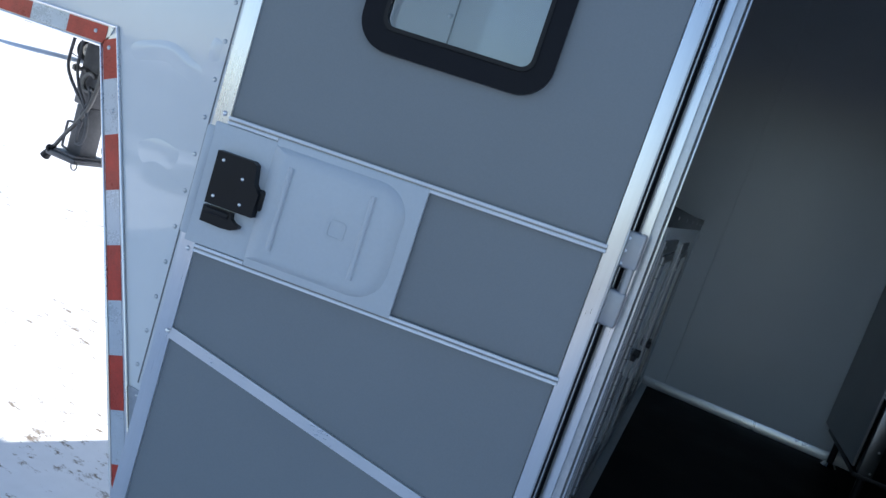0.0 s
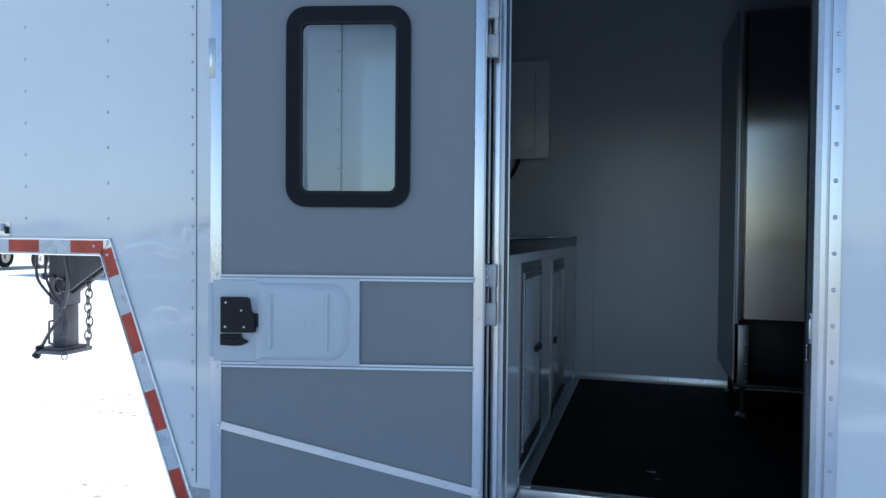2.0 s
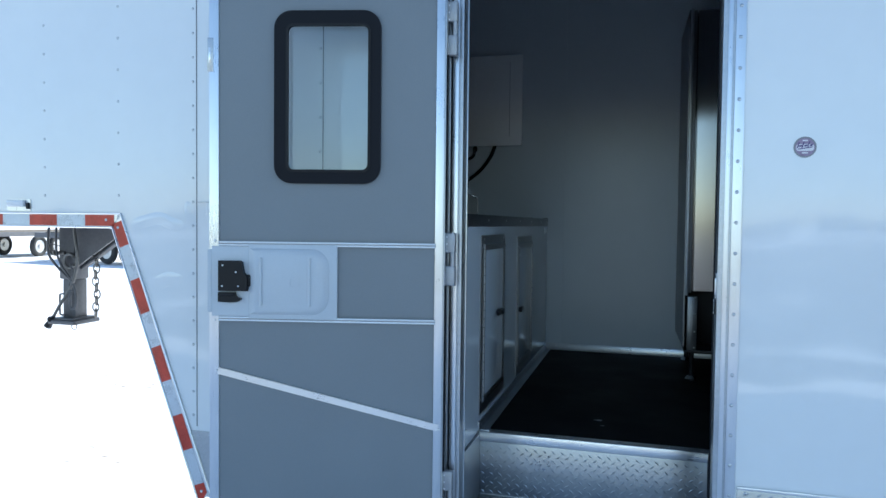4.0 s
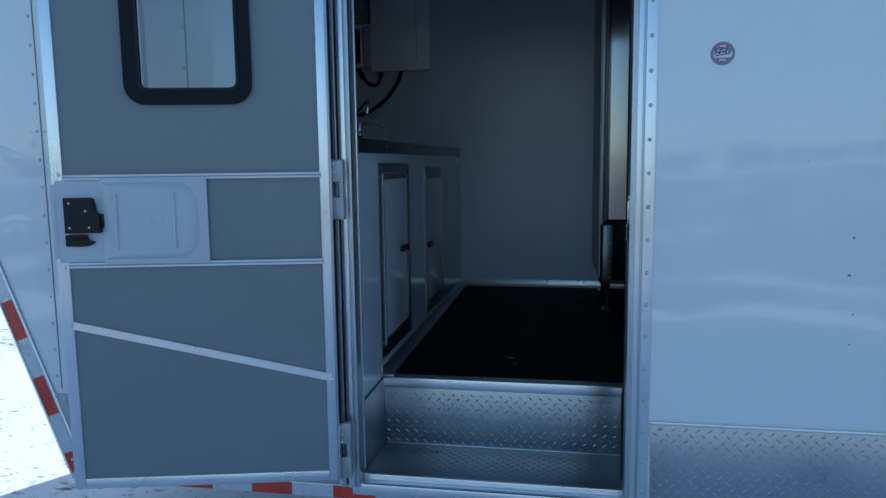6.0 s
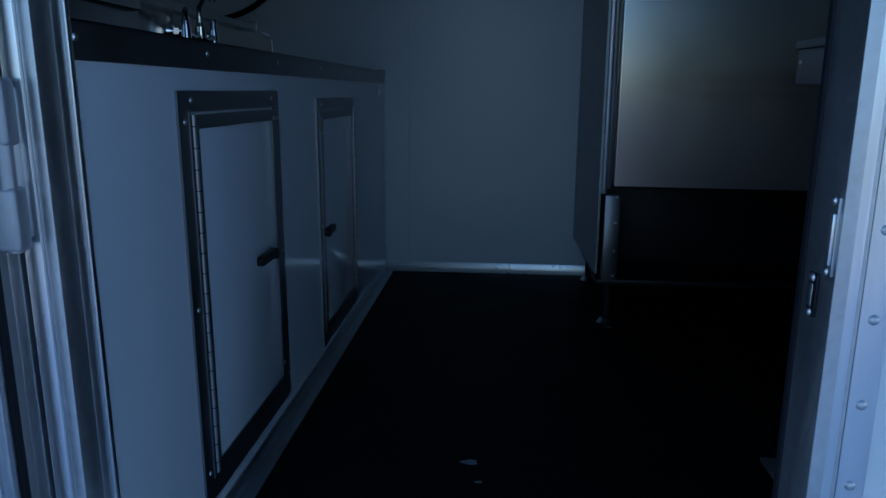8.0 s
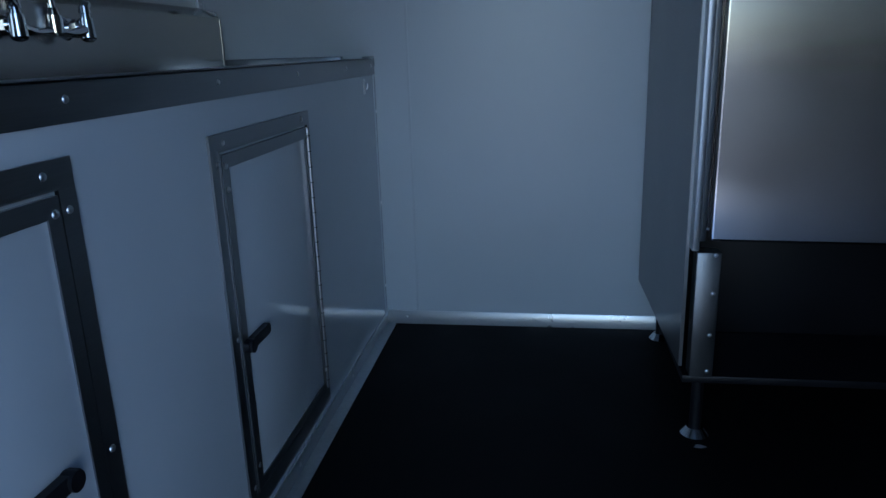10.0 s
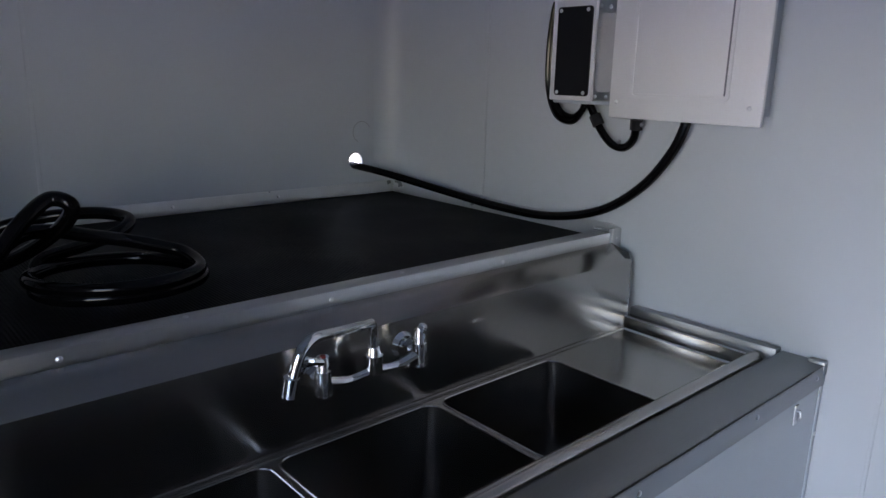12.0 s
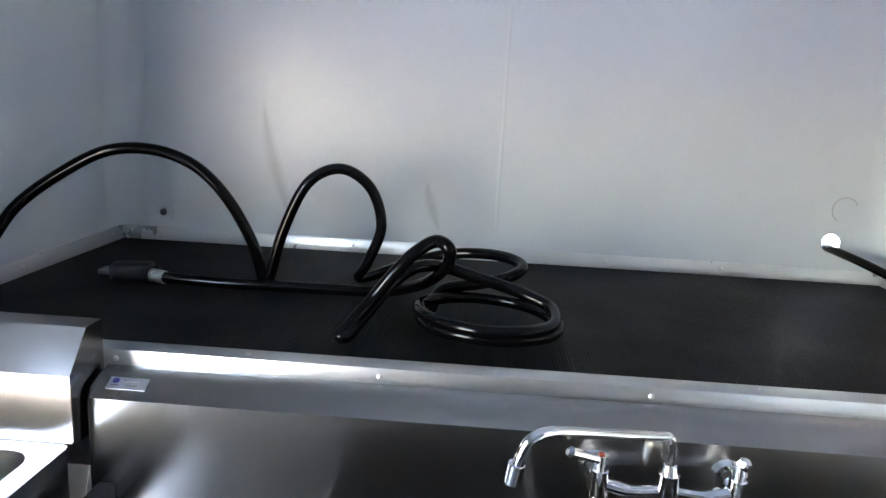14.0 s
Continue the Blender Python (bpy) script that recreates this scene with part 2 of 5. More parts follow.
def cyl(bm, p0, p1, r0, r1=None, seg=16):
    p0, p1 = Vector(p0), Vector(p1)
    m = Matrix.Translation((p0 + p1) / 2) @ (p1 - p0).to_track_quat("Z", "Y").to_matrix().to_4x4()
    bmesh.ops.create_cone(bm, cap_ends=True, segments=seg, radius1=r0, radius2=r0 if r1 is None else r1, depth=(p1 - p0).length, matrix=m)
    return bm


def ball(bm, at, r, squash=1.0):
    bmesh.ops.create_uvsphere(bm, u_segments=12, v_segments=8, radius=r, matrix=Matrix.Translation(at) @ Matrix.Diagonal((1, 1, squash, 1)))
    return bm


def smooth_line(points, n=8, closed=False):
    """A round line through the points."""
    p = [Vector(q) for q in points]
    out = []
    count = len(p) if closed else len(p) - 1
    for i in range(count):
        a, b = p[i], p[(i + 1) % len(p)]
        before = p[i - 1] if (i or closed) else a * 2 - b
        after = p[(i + 2) % len(p)] if (closed or i + 2 < len(p)) else b * 2 - a
        for k in range(n):
            t = k / n
            out.append(0.5 * (2 * a + (b - before) * t + (2 * before - 5 * a + 4 * b - after) * t * t + (3 * a - before - 3 * b + after) * t ** 3))
    if not closed:
        out.append(p[-1])
    return out


def tube(bm, line, r, seg=10, closed=False):
    """A round bar along a line; r may be a list."""
    line = [Vector(q) for q in line]
    n = len(line)
    rings = []
    side = None
    for i, q in enumerate(line):
        a = line[(i - 1) % n] if (closed or i) else q
        b = line[(i + 1) % n] if (closed or i < n - 1) else q
        d = (b - a).normalized()
        if side is None:
            side = d.orthogonal().normalized()
        side = (side - d * side.dot(d)).normalized()
        up = d.cross(side)
        rad = r[i] if isinstance(r, (list, tuple)) else r
        rings.append([bm.verts.new(q + (side * math.cos(2 * math.pi * k / seg) + up * math.sin(2 * math.pi * k / seg)) * rad) for k in range(seg)])
    for i in range(n if closed else n - 1):
        a, b = rings[i], rings[(i + 1) % n]
        for k in range(seg):
            bm.faces.new((a[k], a[(k + 1) % seg], b[(k + 1) % seg], b[k]))
    if not closed:
        bm.faces.new(rings[0][::-1])
        bm.faces.new(rings[-1])
    return bm


def rrect(u0, v0, u1, v1, r, n=6):
    """The corners of a round-cornered rectangle."""
    out = []
    for cu, cv, a0 in ((u1 - r, v1 - r, 0), (u0 + r, v1 - r, 90), (u0 + r, v0 + r, 180), (u1 - r, v0 + r, 270)):
        for k in range(n + 1):
            a = radians(a0 + 90 * k / n)
            out.append((cu + r * math.cos(a), cv + r * math.sin(a)))
    return out


def circle(u, v, r, n=24):
    return [(u + r * math.cos(2 * math.pi * k / n), v + r * math.sin(2 * math.pi * k / n)) for k in range(n)]


def sheet(loops, place, depth):
    """A flat board with holes: loops of (u, v), the first the outline; place turns u, v into the world; depth is its thickness."""
    bm = bmesh.new()
    for loop in loops:
        vs = [bm.verts.new(place(u, v)) for u, v in loop]
        for i in range(len(vs)):
            bm.edges.new((vs[i], vs[(i + 1) % len(vs)]))
    bmesh.ops.triangle_fill(bm, edges=list(bm.edges), use_dissolve=True, use_beauty=True)
    moved = bmesh.ops.extrude_face_region(bm, geom=list(bm.faces))["geom"]
    bmesh.ops.translate(bm, verts=[g for g in moved if isinstance(g, bmesh.types.BMVert)], vec=Vector(depth))
    return bm


def treads(origin, u, v, n, wide, high, pitch=0.036, row=0.0185, long=0.0235, thick=0.0066, rise=0.0013):
    """The raised lozenges of diamond plate on a rectangle: rows that lean one way and the other by turns, each set half a step on."""
    origin, u, v, n = (Vector(q) for q in (origin, u, v, n))
    verts, faces = [], []
    for j in range(int(high / row)):
        for i in range(int(wide / pitch)):
            c = origin + u * (i + 0.27 + 0.5 * (j % 2)) * pitch + v * (j + 0.5) * row
            s = 1 if j % 2 else -1
            d, e = (u + v * s * 0.75).normalized() * long / 2, (u * 0.75 - v * s).normalized() * thick / 2
            k = len(verts)
            verts += [c - d, c - e, c + d, c + e, c - d * 0.5 + n * rise, c + d * 0.5 + n * rise]
            faces += [(k, k + 1, k + 5, k + 4), (k + 1, k + 2, k + 5), (k + 2, k + 3, k + 4, k + 5), (k + 3, k, k + 4)]
    bm = bmesh.new()
    made = [bm.verts.new(q) for q in verts]
    for f in faces:
        bm.faces.new([made[i] for i in f])
    return bm


def dome_mesh(name, r, h, material):
    """A small rivet or screw head that points along -y."""
    bm = bmesh.new()
    rings = [[bm.verts.new((math.cos(a * math.pi / 4) * r * k, -h * z, math.sin(a * math.pi / 4) * r * k)) for a in range(8)] for k, z in ((1, 0), (0.8, 0.7))]
    top = bm.verts.new((0, -h, 0))
    for a in range(8):
        bm.faces.new((rings[0][a], rings[0][(a + 1) % 8], rings[1][(a + 1) % 8], rings[1][a]))
        bm.faces.new((rings[1][a], rings[1][(a + 1) % 8], top))
    bmesh.ops.recalc_face_normals(bm, faces=bm.faces)
    me = bpy.data.meshes.new(name)
    bm.to_mesh(me)
    bm.free()
    me.materials.append(material)
    for f in me.polygons:
        f.use_smooth = True
    return me


RIVET = dome_mesh("rivet", 0.0065, 0.0030, ALUDULL)
SCREW = dome_mesh("screw", 0.0055, 0.0028, ALU)
SMALL_SCREW = dome_mesh("screw", 0.0036, 0.0018, ALU)


def dot(name, mesh, at, parent, turn=0, tip=0):
    """One rivet or screw head under a thing; turn about z, tip about x, in degrees."""
    ob = new(name, mesh)
    ob.matrix_basis = pose(*at, tip, 0, turn)
    return under(ob, parent)


# ---------------------------------------------------------------- the plan
F = 0.72                       # trailer floor
YO, YI, YF = -0.14, -0.10, 2.22   # door-side wall outside and inside, far wall inside
XN = -1.498                    # nose partition
CEIL, ROOF = 3.30, 3.42
DECK = 1.785                   # sleeping deck over the gooseneck
LEDGE = 1.80                   # its raised front edge
OX0, OX1, OTOP = 0.055, 0.930, 2.46   # entry opening
BOT = 0.445                    # lower edge of the outer skin
XR = 7.0                       # rear end of the inside


def xz(y):
    return lambda u, v: (u, y, v)


def yz(x):
    return lambda u, v: (x, u, v)


def xy(z):
    return lambda u, v: (u, v, z)


# ground
def height(x, y):
    far = min(1.0, math.hypot(x, y) / 12)
    return noise.noise((x * 0.9, y * 0.9, 0.3)) * 0.022 + noise.noise((x * 0.12, y * 0.12, 4.0)) * 0.10 * far - 0.01


bm = bmesh.new()
N = 90
rows = []
for j in range(N + 1):
    row = []
    for i in range(N + 1):
        a, b = (i / N * 2 - 1), (j / N * 2 - 1)
        x, y = math.copysign(abs(a) ** 3.2 * 900, a) - 1.5, math.copysign(abs(b) ** 3.2 * 900, b)
        row.append(bm.verts.new((x, y, height(x, y))))
    rows.append(row)
for j in range(N):
    for i in range(N):
        bm.faces.new((rows[j][i], rows[j][i + 1], rows[j + 1][i + 1], rows[j + 1][i]))
tagged(done("ground", bm, SNOW), "trampled white snow with dark grit", "ground", kind="structure")
# cleared gravel lot in front of the trailer
bm = bmesh.new()
rows = []
for j in range(41):
    row = []
    for i in range(121):
        x = math.copysign(abs(i / 60 - 1) ** 2.4 * 140, i / 60 - 1)
        edge = -5.35 + 0.75 * noise.noise((x * 0.8, 2.0, 0.0)) + 0.4 * noise.noise((x * 2.3, 5.0, 0.0))
        y = edge - (j / 40) ** 2.2 * 55
        row.append(bm.verts.new((x, y, height(x, y) + (-0.03 if j == 0 else 0.05 + 0.0012 * abs(y)))))
    rows.append(row)
for j in range(40):
    for i in range(120):
        bm.faces.new((rows[j][i], rows[j + 1][i], rows[j + 1][i + 1], rows[j][i + 1]))
tagged(done("road", bm, GRAVEL), "cleared brown gravel lot with thin snow", "road", kind="structure")

# outer skin of the door side: the gooseneck part with its raking lower edge, the strip over the door, and the rest
left = [(-3.3, 1.545), (-1.467, 1.545), (-1.045, BOT), (0.0, BOT), (0.0, ROOF), (-3.3, ROOF)]
wall_l = tagged(done("wall_door_side_left", sheet([left], xz(YO), (0, 0.018, 0)), SKIN), "white glossy aluminium trailer side, dented and riveted", "wall", kind="structure")
tagged(done("wall_door_side_right", boxed((0.985, YO, BOT), (XR + 0.05, YO + 0.018, ROOF)), SKIN), "white glossy aluminium trailer side skin", "wall", kind="structure")
head = tagged(done("wall_over_door", boxed((0.0, YO, OTOP + 0.06), (0.985, YO + 0.018, ROOF)), SKIN), "white aluminium skin over the entry", "wall", kind="structure")
# inner lining of the same side
lin = [[(XN - 0.02, 1.56), (-1.25, 1.56), (-0.9, F - 0.1), (OX0 - 0.03, F - 0.1), (OX0 - 0.03, OTOP), (OX1 + 0.03, OTOP), (OX1 + 0.03, F - 0.1), (XR, F - 0.1), (XR, CEIL), (XN - 0.02, CEIL)]]
lining = tagged(done("wall_door_side_lining", sheet(lin, xz(YO + 0.020), (0, 0.020, 0)), VINYL), "white vinyl wall lining beside the entry", "wall", kind="structure")
# far side
tagged(done("wall_far", sheet([[(-0.9, F - 0.1), (XR, F - 0.1), (XR, CEIL), (XN - 0.02, CEIL), (XN - 0.02, 1.56), (-1.25, 1.56)]], xz(YF), (0, 0.04, 0)), VINYL), "white vinyl wall with faint panel seams", "wall", kind="structure")
tagged(done("wall_far_skin", sheet([[(-1.467, 1.545), (-1.045, BOT), (XR + 0.05, BOT), (XR + 0.05, ROOF), (XN - 0.02, ROOF), (XN - 0.02, 1.545)]], xz(YF + 0.042), (0, 0.018, 0)), SKIN), "white aluminium outer skin", "wall", kind="structure")
tagged(done("wall_nose", sheet([[(YI, DECK - 0.25), (YF, DECK - 0.25), (YF, CEIL), (YI, CEIL)], circle(2.055, 1.903, 0.0275)], yz(XN - 0.02), (0.02, 0, 0)), VINYL),
                   "white vinyl partition with a round cable hole", "wall", kind="structure")
tagged(done("wall_rear", boxed((XR, YI, F - 0.1), (XR + 0.05, YF, CEIL)), VINYL), "plain white closing wall", "wall", kind="structure")
tagged(done("ceiling", boxed((XN - 0.02, YO + 0.02, CEIL), (XR + 0.05, YF + 0.04, CEIL + 0.03)), VINYL), "plain white ceiling", "ceiling", kind="structure")
tagged(done("roof", boxed((-3.3, YO, ROOF), (XR + 0.05, YF + 0.06, ROOF + 0.02)), SKIN), "white aluminium roof", "roof", kind="structure")
well = [(OX0 - 0.03, YI), (OX0 - 0.03, 0.190), (OX1 + 0.05, 0.190), (OX1 + 0.05, YI)]
tagged(done("floor", sheet([[(-0.5, YI), *well, (XR, YI), (XR, YF), (-0.5, YF)]], xy(F), (0, 0, -0.05)), RUBBER), "black rubber floor with small scuffs", "floor", kind="structure")
tagged(done("floor_under", boxed((-1.0, YO + 0.02, F - 0.290), (XR, YF + 0.04, F - 0.272)), FRAMESTEEL), "dark trailer underside", "underside", kind="structure")
# gooseneck: deck, raking front, nose bay floor
tagged(done("deck_base", boxed((XN - 0.02, YI, 1.56), (-0.55, YF, DECK - 0.012)), FRAMESTEEL), "dark platform over the gooseneck", "platform", kind="structure")
tagged(done("deck_mat", boxed((XN, YI, DECK - 0.012), (-0.545, YF, DECK)), MATTING), "black ribbed rubber matting on the platform", "mat", kind="structure")
rake = [(-1.465, 1.545), (-1.043, BOT), (-1.023, BOT), (-1.445, 1.545)]
tagged(done("wall_rake", sheet([rake], xz(YO + 0.02), (0, YF + 0.02 - YO, 0)), SKIN), "white raking front under the gooseneck", "wall", kind="structure")
tagged(done("gooseneck_floor", boxed((-3.3, YO + 0.02, 1.545), (XN - 0.022, YF + 0.06, 1.585)), FRAMESTEEL), "dark gooseneck underside", "underside", kind="structure")

# panel seams and corner coves inside
for name, a, b in (("trim_seam_far", (0.155, YF - 0.0025, F + 0.04), (0.163, YF - 0.0003, CEIL)), ("trim_seam_far_deck", (-1.030, YF - 0.0025, DECK + 0.05), (-1.022, YF - 0.0003, CEIL)),
                   ("trim_seam_nose", (XN + 0.0003, 1.057, DECK + 0.05), (XN + 0.003, 1.068, CEIL))):
    tagged(done(name, boxed(a, b, 0.0008), VINYL), "thin white panel joint strip", "trim", kind="structure")
def cove(cx, cy, r, a0):
    """A hollow quarter round between two walls, with its back in the corner."""
    return [(cx + r * math.cos(radians(a0 + k * 10)), cy + r * math.sin(radians(a0 + k * 10))) for k in range(10)]


for name, pts in (("trim_cove_far", cove(XN + 0.088, YF - 0.088, 0.088, 90) + [(XN, YF)]), ("trim_cove_door_side", cove(XN + 0.088, YI + 0.088, 0.088, 180) + [(XN, YI)])):
    tagged(done(name, sheet([pts], xy(DECK + 0.046), (0, 0, CEIL - DECK - 0.046)), VINYL), "white rounded corner cove strip", "trim", kind="structure")


def strip(name, p, q, inward, high, dots, turn, label="bright aluminium edge strip with screws"):
    """A rolled strip along a wall's foot from p to q, its face leaning back towards the wall; dots are shares of its length."""
    p, q, n = Vector(p), Vector(q), Vector(inward)
    d = (q - p).normalized() * 0.0005
    lo, hi = p + d + n * 0.001, q - d + n * 0.005 + Vector((0, 0, high))
    bm = boxed(tuple(min(a, b) for a, b in zip(lo, hi)), tuple(max(a, b) for a, b in zip(lo, hi)), 0.001)
    for v in bm.verts:
        v.co += n * 0.006 * (1 - (v.co.z - p.z) / high) + Vector((0, 0, 0.0006))
    ob = tagged(done(name, bm, ALUBRIGHT), label, "trim", kind="structure")
    for f in dots:
        d = new("screw", SCREW)
        c = p.lerp(q, f) + n * 0.0079 + Vector((0, 0, high * 0.55))
        d.matrix_basis = pose(*c, 0, 0, turn)
        d.parent = ob
    return ob


strip("trim_far_floor", (0.052, YF, F), (3.0, YF, F + 0.0), (0, -1, 0), 0.046, [(x - 0.052) / 2.948 for x in (0.12, 0.556, 0.99, 1.42)], 0)
strip("trim_deck_nose", (XN, YI + 0.002, DECK), (XN, YF - 0.002, DECK), (1, 0, 0), 0.040, [(y - YI) / (YF - YI) for y in (0.25, 0.63, 1.03, 1.40, 1.745)], 90)
strip("trim_deck_far", (XN + 0.014, YF, DECK), (-0.515, YF, DECK), (0, -1, 0), 0.040, (0.06, 0.50, 0.93, 0.965), 0)
strip("trim_deck_door_side", (XN + 0.014, YI, DECK), (-0.515, YI, DECK), (0, 1, 0), 0.040, (0.06, 0.50, 0.90), 180)
# front edge of the deck: an angle with a face and a top leg
edge = thing("trim_deck_front", (-0.51, 1.0, LEDGE - 0.03), "aluminium angle along the platform's front edge", "trim", kind="structure")
part("face", boxed((-0.512, YI, LEDGE - 0.028), (-0.506, YF - 0.005, LEDGE + 0.010), 0.0015), ALUY, edge)
part("top_leg", boxed((-0.556, YI, LEDGE + 0.002), (-0.512, YF - 0.005, LEDGE + 0.008), 0.0015), ALUY, edge)
part("corner_tab", boxed((-0.512, YF - 0.042, LEDGE - 0.03), (-0.496, YF - 0.005, LEDGE + 0.022), 0.003), ALUDULL, edge, "bent aluminium corner tab")
part("corner_flange", boxed((-0.560, YF - 0.042, LEDGE + 0.009), (-0.512, YF - 0.013, LEDGE + 0.013), 0.0015), ALUDULL, edge)
for x, y in ((-0.545, YF - 0.030), (-0.528, YF - 0.022)):
    dot("screw", SMALL_SCREW, (x, y, LEDGE + 0.013), edge, 0, -90)
dot("screw", SMALL_SCREW, (-0.496, YF - 0.024, LEDGE - 0.004), edge, 90)
for y in (0.397, 0.855, 1.312, 1.77):
    dot("screw", SCREW, (-0.506, y, LEDGE - 0.006), edge, 90)
for y in (0.62, 1.05, 1.5):
    dot("screw", SCREW, (-0.534, y, LEDGE + 0.008), edge, 0, -90)

# reflective tape in its aluminium channel along the gooseneck's lower edge
EDGE = [(-3.3, 1.574), (-1.448, 1.574), (-1.040, 0.478)]
tape = thing("trim_tape_rail", (-1.45, YO, 1.57), "aluminium edge rail with red and silver reflective tape", "trim", kind="structure")


def along(p, q, half, d0, d1, y0, y1, mitre0=0.0, mitre1=0.0):
    """A flat bar on the side wall between two distances along p to q."""
    p, q = Vector(p), Vector(q)
    d = (q - p).normalized()
    n = Vector((-d.y, d.x))
    pts = [p + d * (d0 + mitre0) - n * half, p + d * (d1 + mitre1) - n * half, p + d * (d1 - mitre1) + n * half, p + d * (d0 - mitre0) + n * half]
    return sheet([[(w.x, w.y) for w in pts]], xz(y0), (0, y1 - y0, 0))


L1, L2 = 1.852, 1.215
part("rail_back", along(EDGE[0], EDGE[1], 0.033, 0, L1, YO - 0.004, YO - 0.0004, 0, -0.010), ALUX, tape)
part("rail_back", along(EDGE[1], EDGE[2], 0.033, 0, L2, YO - 0.004, YO - 0.0004, 0.010, 0.030), ALU, tape)
for s in (-1, 1):
    bm = bmesh.new()
    p = [(-3.3, YO - 0.005, 1.574 + s * 0.029), (-1.448 + s * 0.021, YO - 0.005, 1.574 + s * 0.029), (-1.024 + s * 0.029, YO - 0.005, 0.436 + s * 0.016 + 0.012)]
    part("rail_lip", tube(bm, p, 0.0045, 8), ALU, tape)
step = 0.148
d = L1 - 0.012
k = 0
while d > 0.1:
    part("tape_piece", along(EDGE[0], EDGE[1], 0.0235, max(0, d - step), d, YO - 0.0052, YO - 0.0042), RED if k % 2 == 0 else SILVER, tape, smooth=False)
    d, k = d - step, k + 1
d, k = 0.008, 0
while d < L2 - 0.03:
    w = 0.105 if k == 0 else step
    part("tape_piece", along(EDGE[1], EDGE[2], 0.0235, d, min(L2 - 0.005, d + w), YO - 0.0052, YO - 0.0042, 0, 0.020 if d + w > L2 else 0.0), RED if k % 2 == 0 else SILVER, tape, smooth=False)
    d, k = d + w, k + 1
for q in ((-1.50, YO - 0.005, 1.577), (-1.440, YO - 0.005, 1.545), (-1.037, YO - 0.005, 0.468), (-1.372, YO - 0.005, 1.39)):
    dot("rivet", RIVET, q, tape)

# seams, rivets and skirt of the side
tagged(done("trim_skin_seam", boxed((-1.061, YO - 0.0018, 0.735), (-1.0575, YO - 0.0004, ROOF)), SEAL), "dark vertical skin joint", "trim", kind="structure")
tagged(done("trim_skin_seam_door", boxed((-0.5015, YO - 0.0018, 0.735), (-0.4980, YO - 0.0004, ROOF)), SEAL), "dark vertical skin joint", "trim", kind="structure")
for x, z0, gap in ((-1.077, 0.78, 0.097), (-1.44, 1.68, 0.131), (-1.824, 1.68, 0.122), (-2.2, 1.68, 0.125), (-0.512, 0.808, 0.13)):
    z = z0
    while z < ROOF:
        dot("rivet", RIVET, (x, YO, z), wall_l)
        z += gap


def skirt(name, x0, x1, pattern_x0):
    ob = thing(name, ((x0 + x1) / 2, YO, BOT), "aluminium diamond plate skirt along the trailer side", "trim", kind="structure")
    part("plate", boxed((x0, YO - 0.004, BOT), (x1, YO - 0.0006, 0.716), 0.001), PLATE, ob)
    part("top_edge", boxed((x0, YO - 0.008, 0.712), (x1, YO - 0.004, 0.722), 0.0015), ALUX, ob)
    tagged(part("raised_pattern", treads((pattern_x0, YO - 0.004, BOT + 0.004), (1, 0, 0), (0, 0, 1), (0, -1, 0), x1 - pattern_x0, 0.264), PLATE, ob), kind="stuff")
    return ob


sk = skirt("trim_skirt_rear", 1.000, 3.4, 1.004)
for x in (1.025, 1.5, 2.0, 2.5):
    dot("rivet", RIVET, (x, YO - 0.004, 0.700), sk)
pl = [(-1.092, 0.716), (-1.005, BOT + 0.03), (-1.0, BOT), (-0.02, BOT), (-0.02, 0.716)]
sk2 = thing("trim_skirt_front", (-0.5, YO, BOT), "aluminium diamond plate skirt under the folded-back door", "trim", kind="structure")
part("plate", sheet([pl], xz(YO - 0.004), (0, 0.0034, 0)), PLATE, sk2)
tagged(part("raised_pattern", treads((-0.985, YO - 0.004, BOT + 0.004), (1, 0, 0), (0, 0, 1), (0, -1, 0), 0.96, 0.264), PLATE, sk2), kind="stuff")
tagged(part("raised_pattern", treads((-1.045, YO - 0.004, 0.60), (1, 0, 0), (0, 0, 1), (0, -1, 0), 0.08, 0.11), PLATE, sk2), kind="stuff")
for q in ((-1.05, YO - 0.004, 0.70), (-1.0, YO - 0.004, 0.702), (-0.975, YO - 0.004, 0.695)):
    dot("rivet", RIVET, q, sk2)
low = thing("trim_low_edge", (0, YO, BOT - 0.02), "red and silver tape along the trailer's lower edge", "trim", kind="structure")
part("rail", boxed((-0.95, YO - 0.006, BOT - 0.050), (XR, YO + 0.012, BOT - 0.001), 0.002), ALUX, low)
for i in range(14):
    x = -0.93 + i * 0.148
    if not 0.02 < x < 0.90:
        part("tape_piece", boxed((x, YO - 0.0072, BOT - 0.048), (x + 0.147, YO - 0.0062, BOT - 0.004)), RED if i % 2 == 0 else SILVER, low, smooth=False)

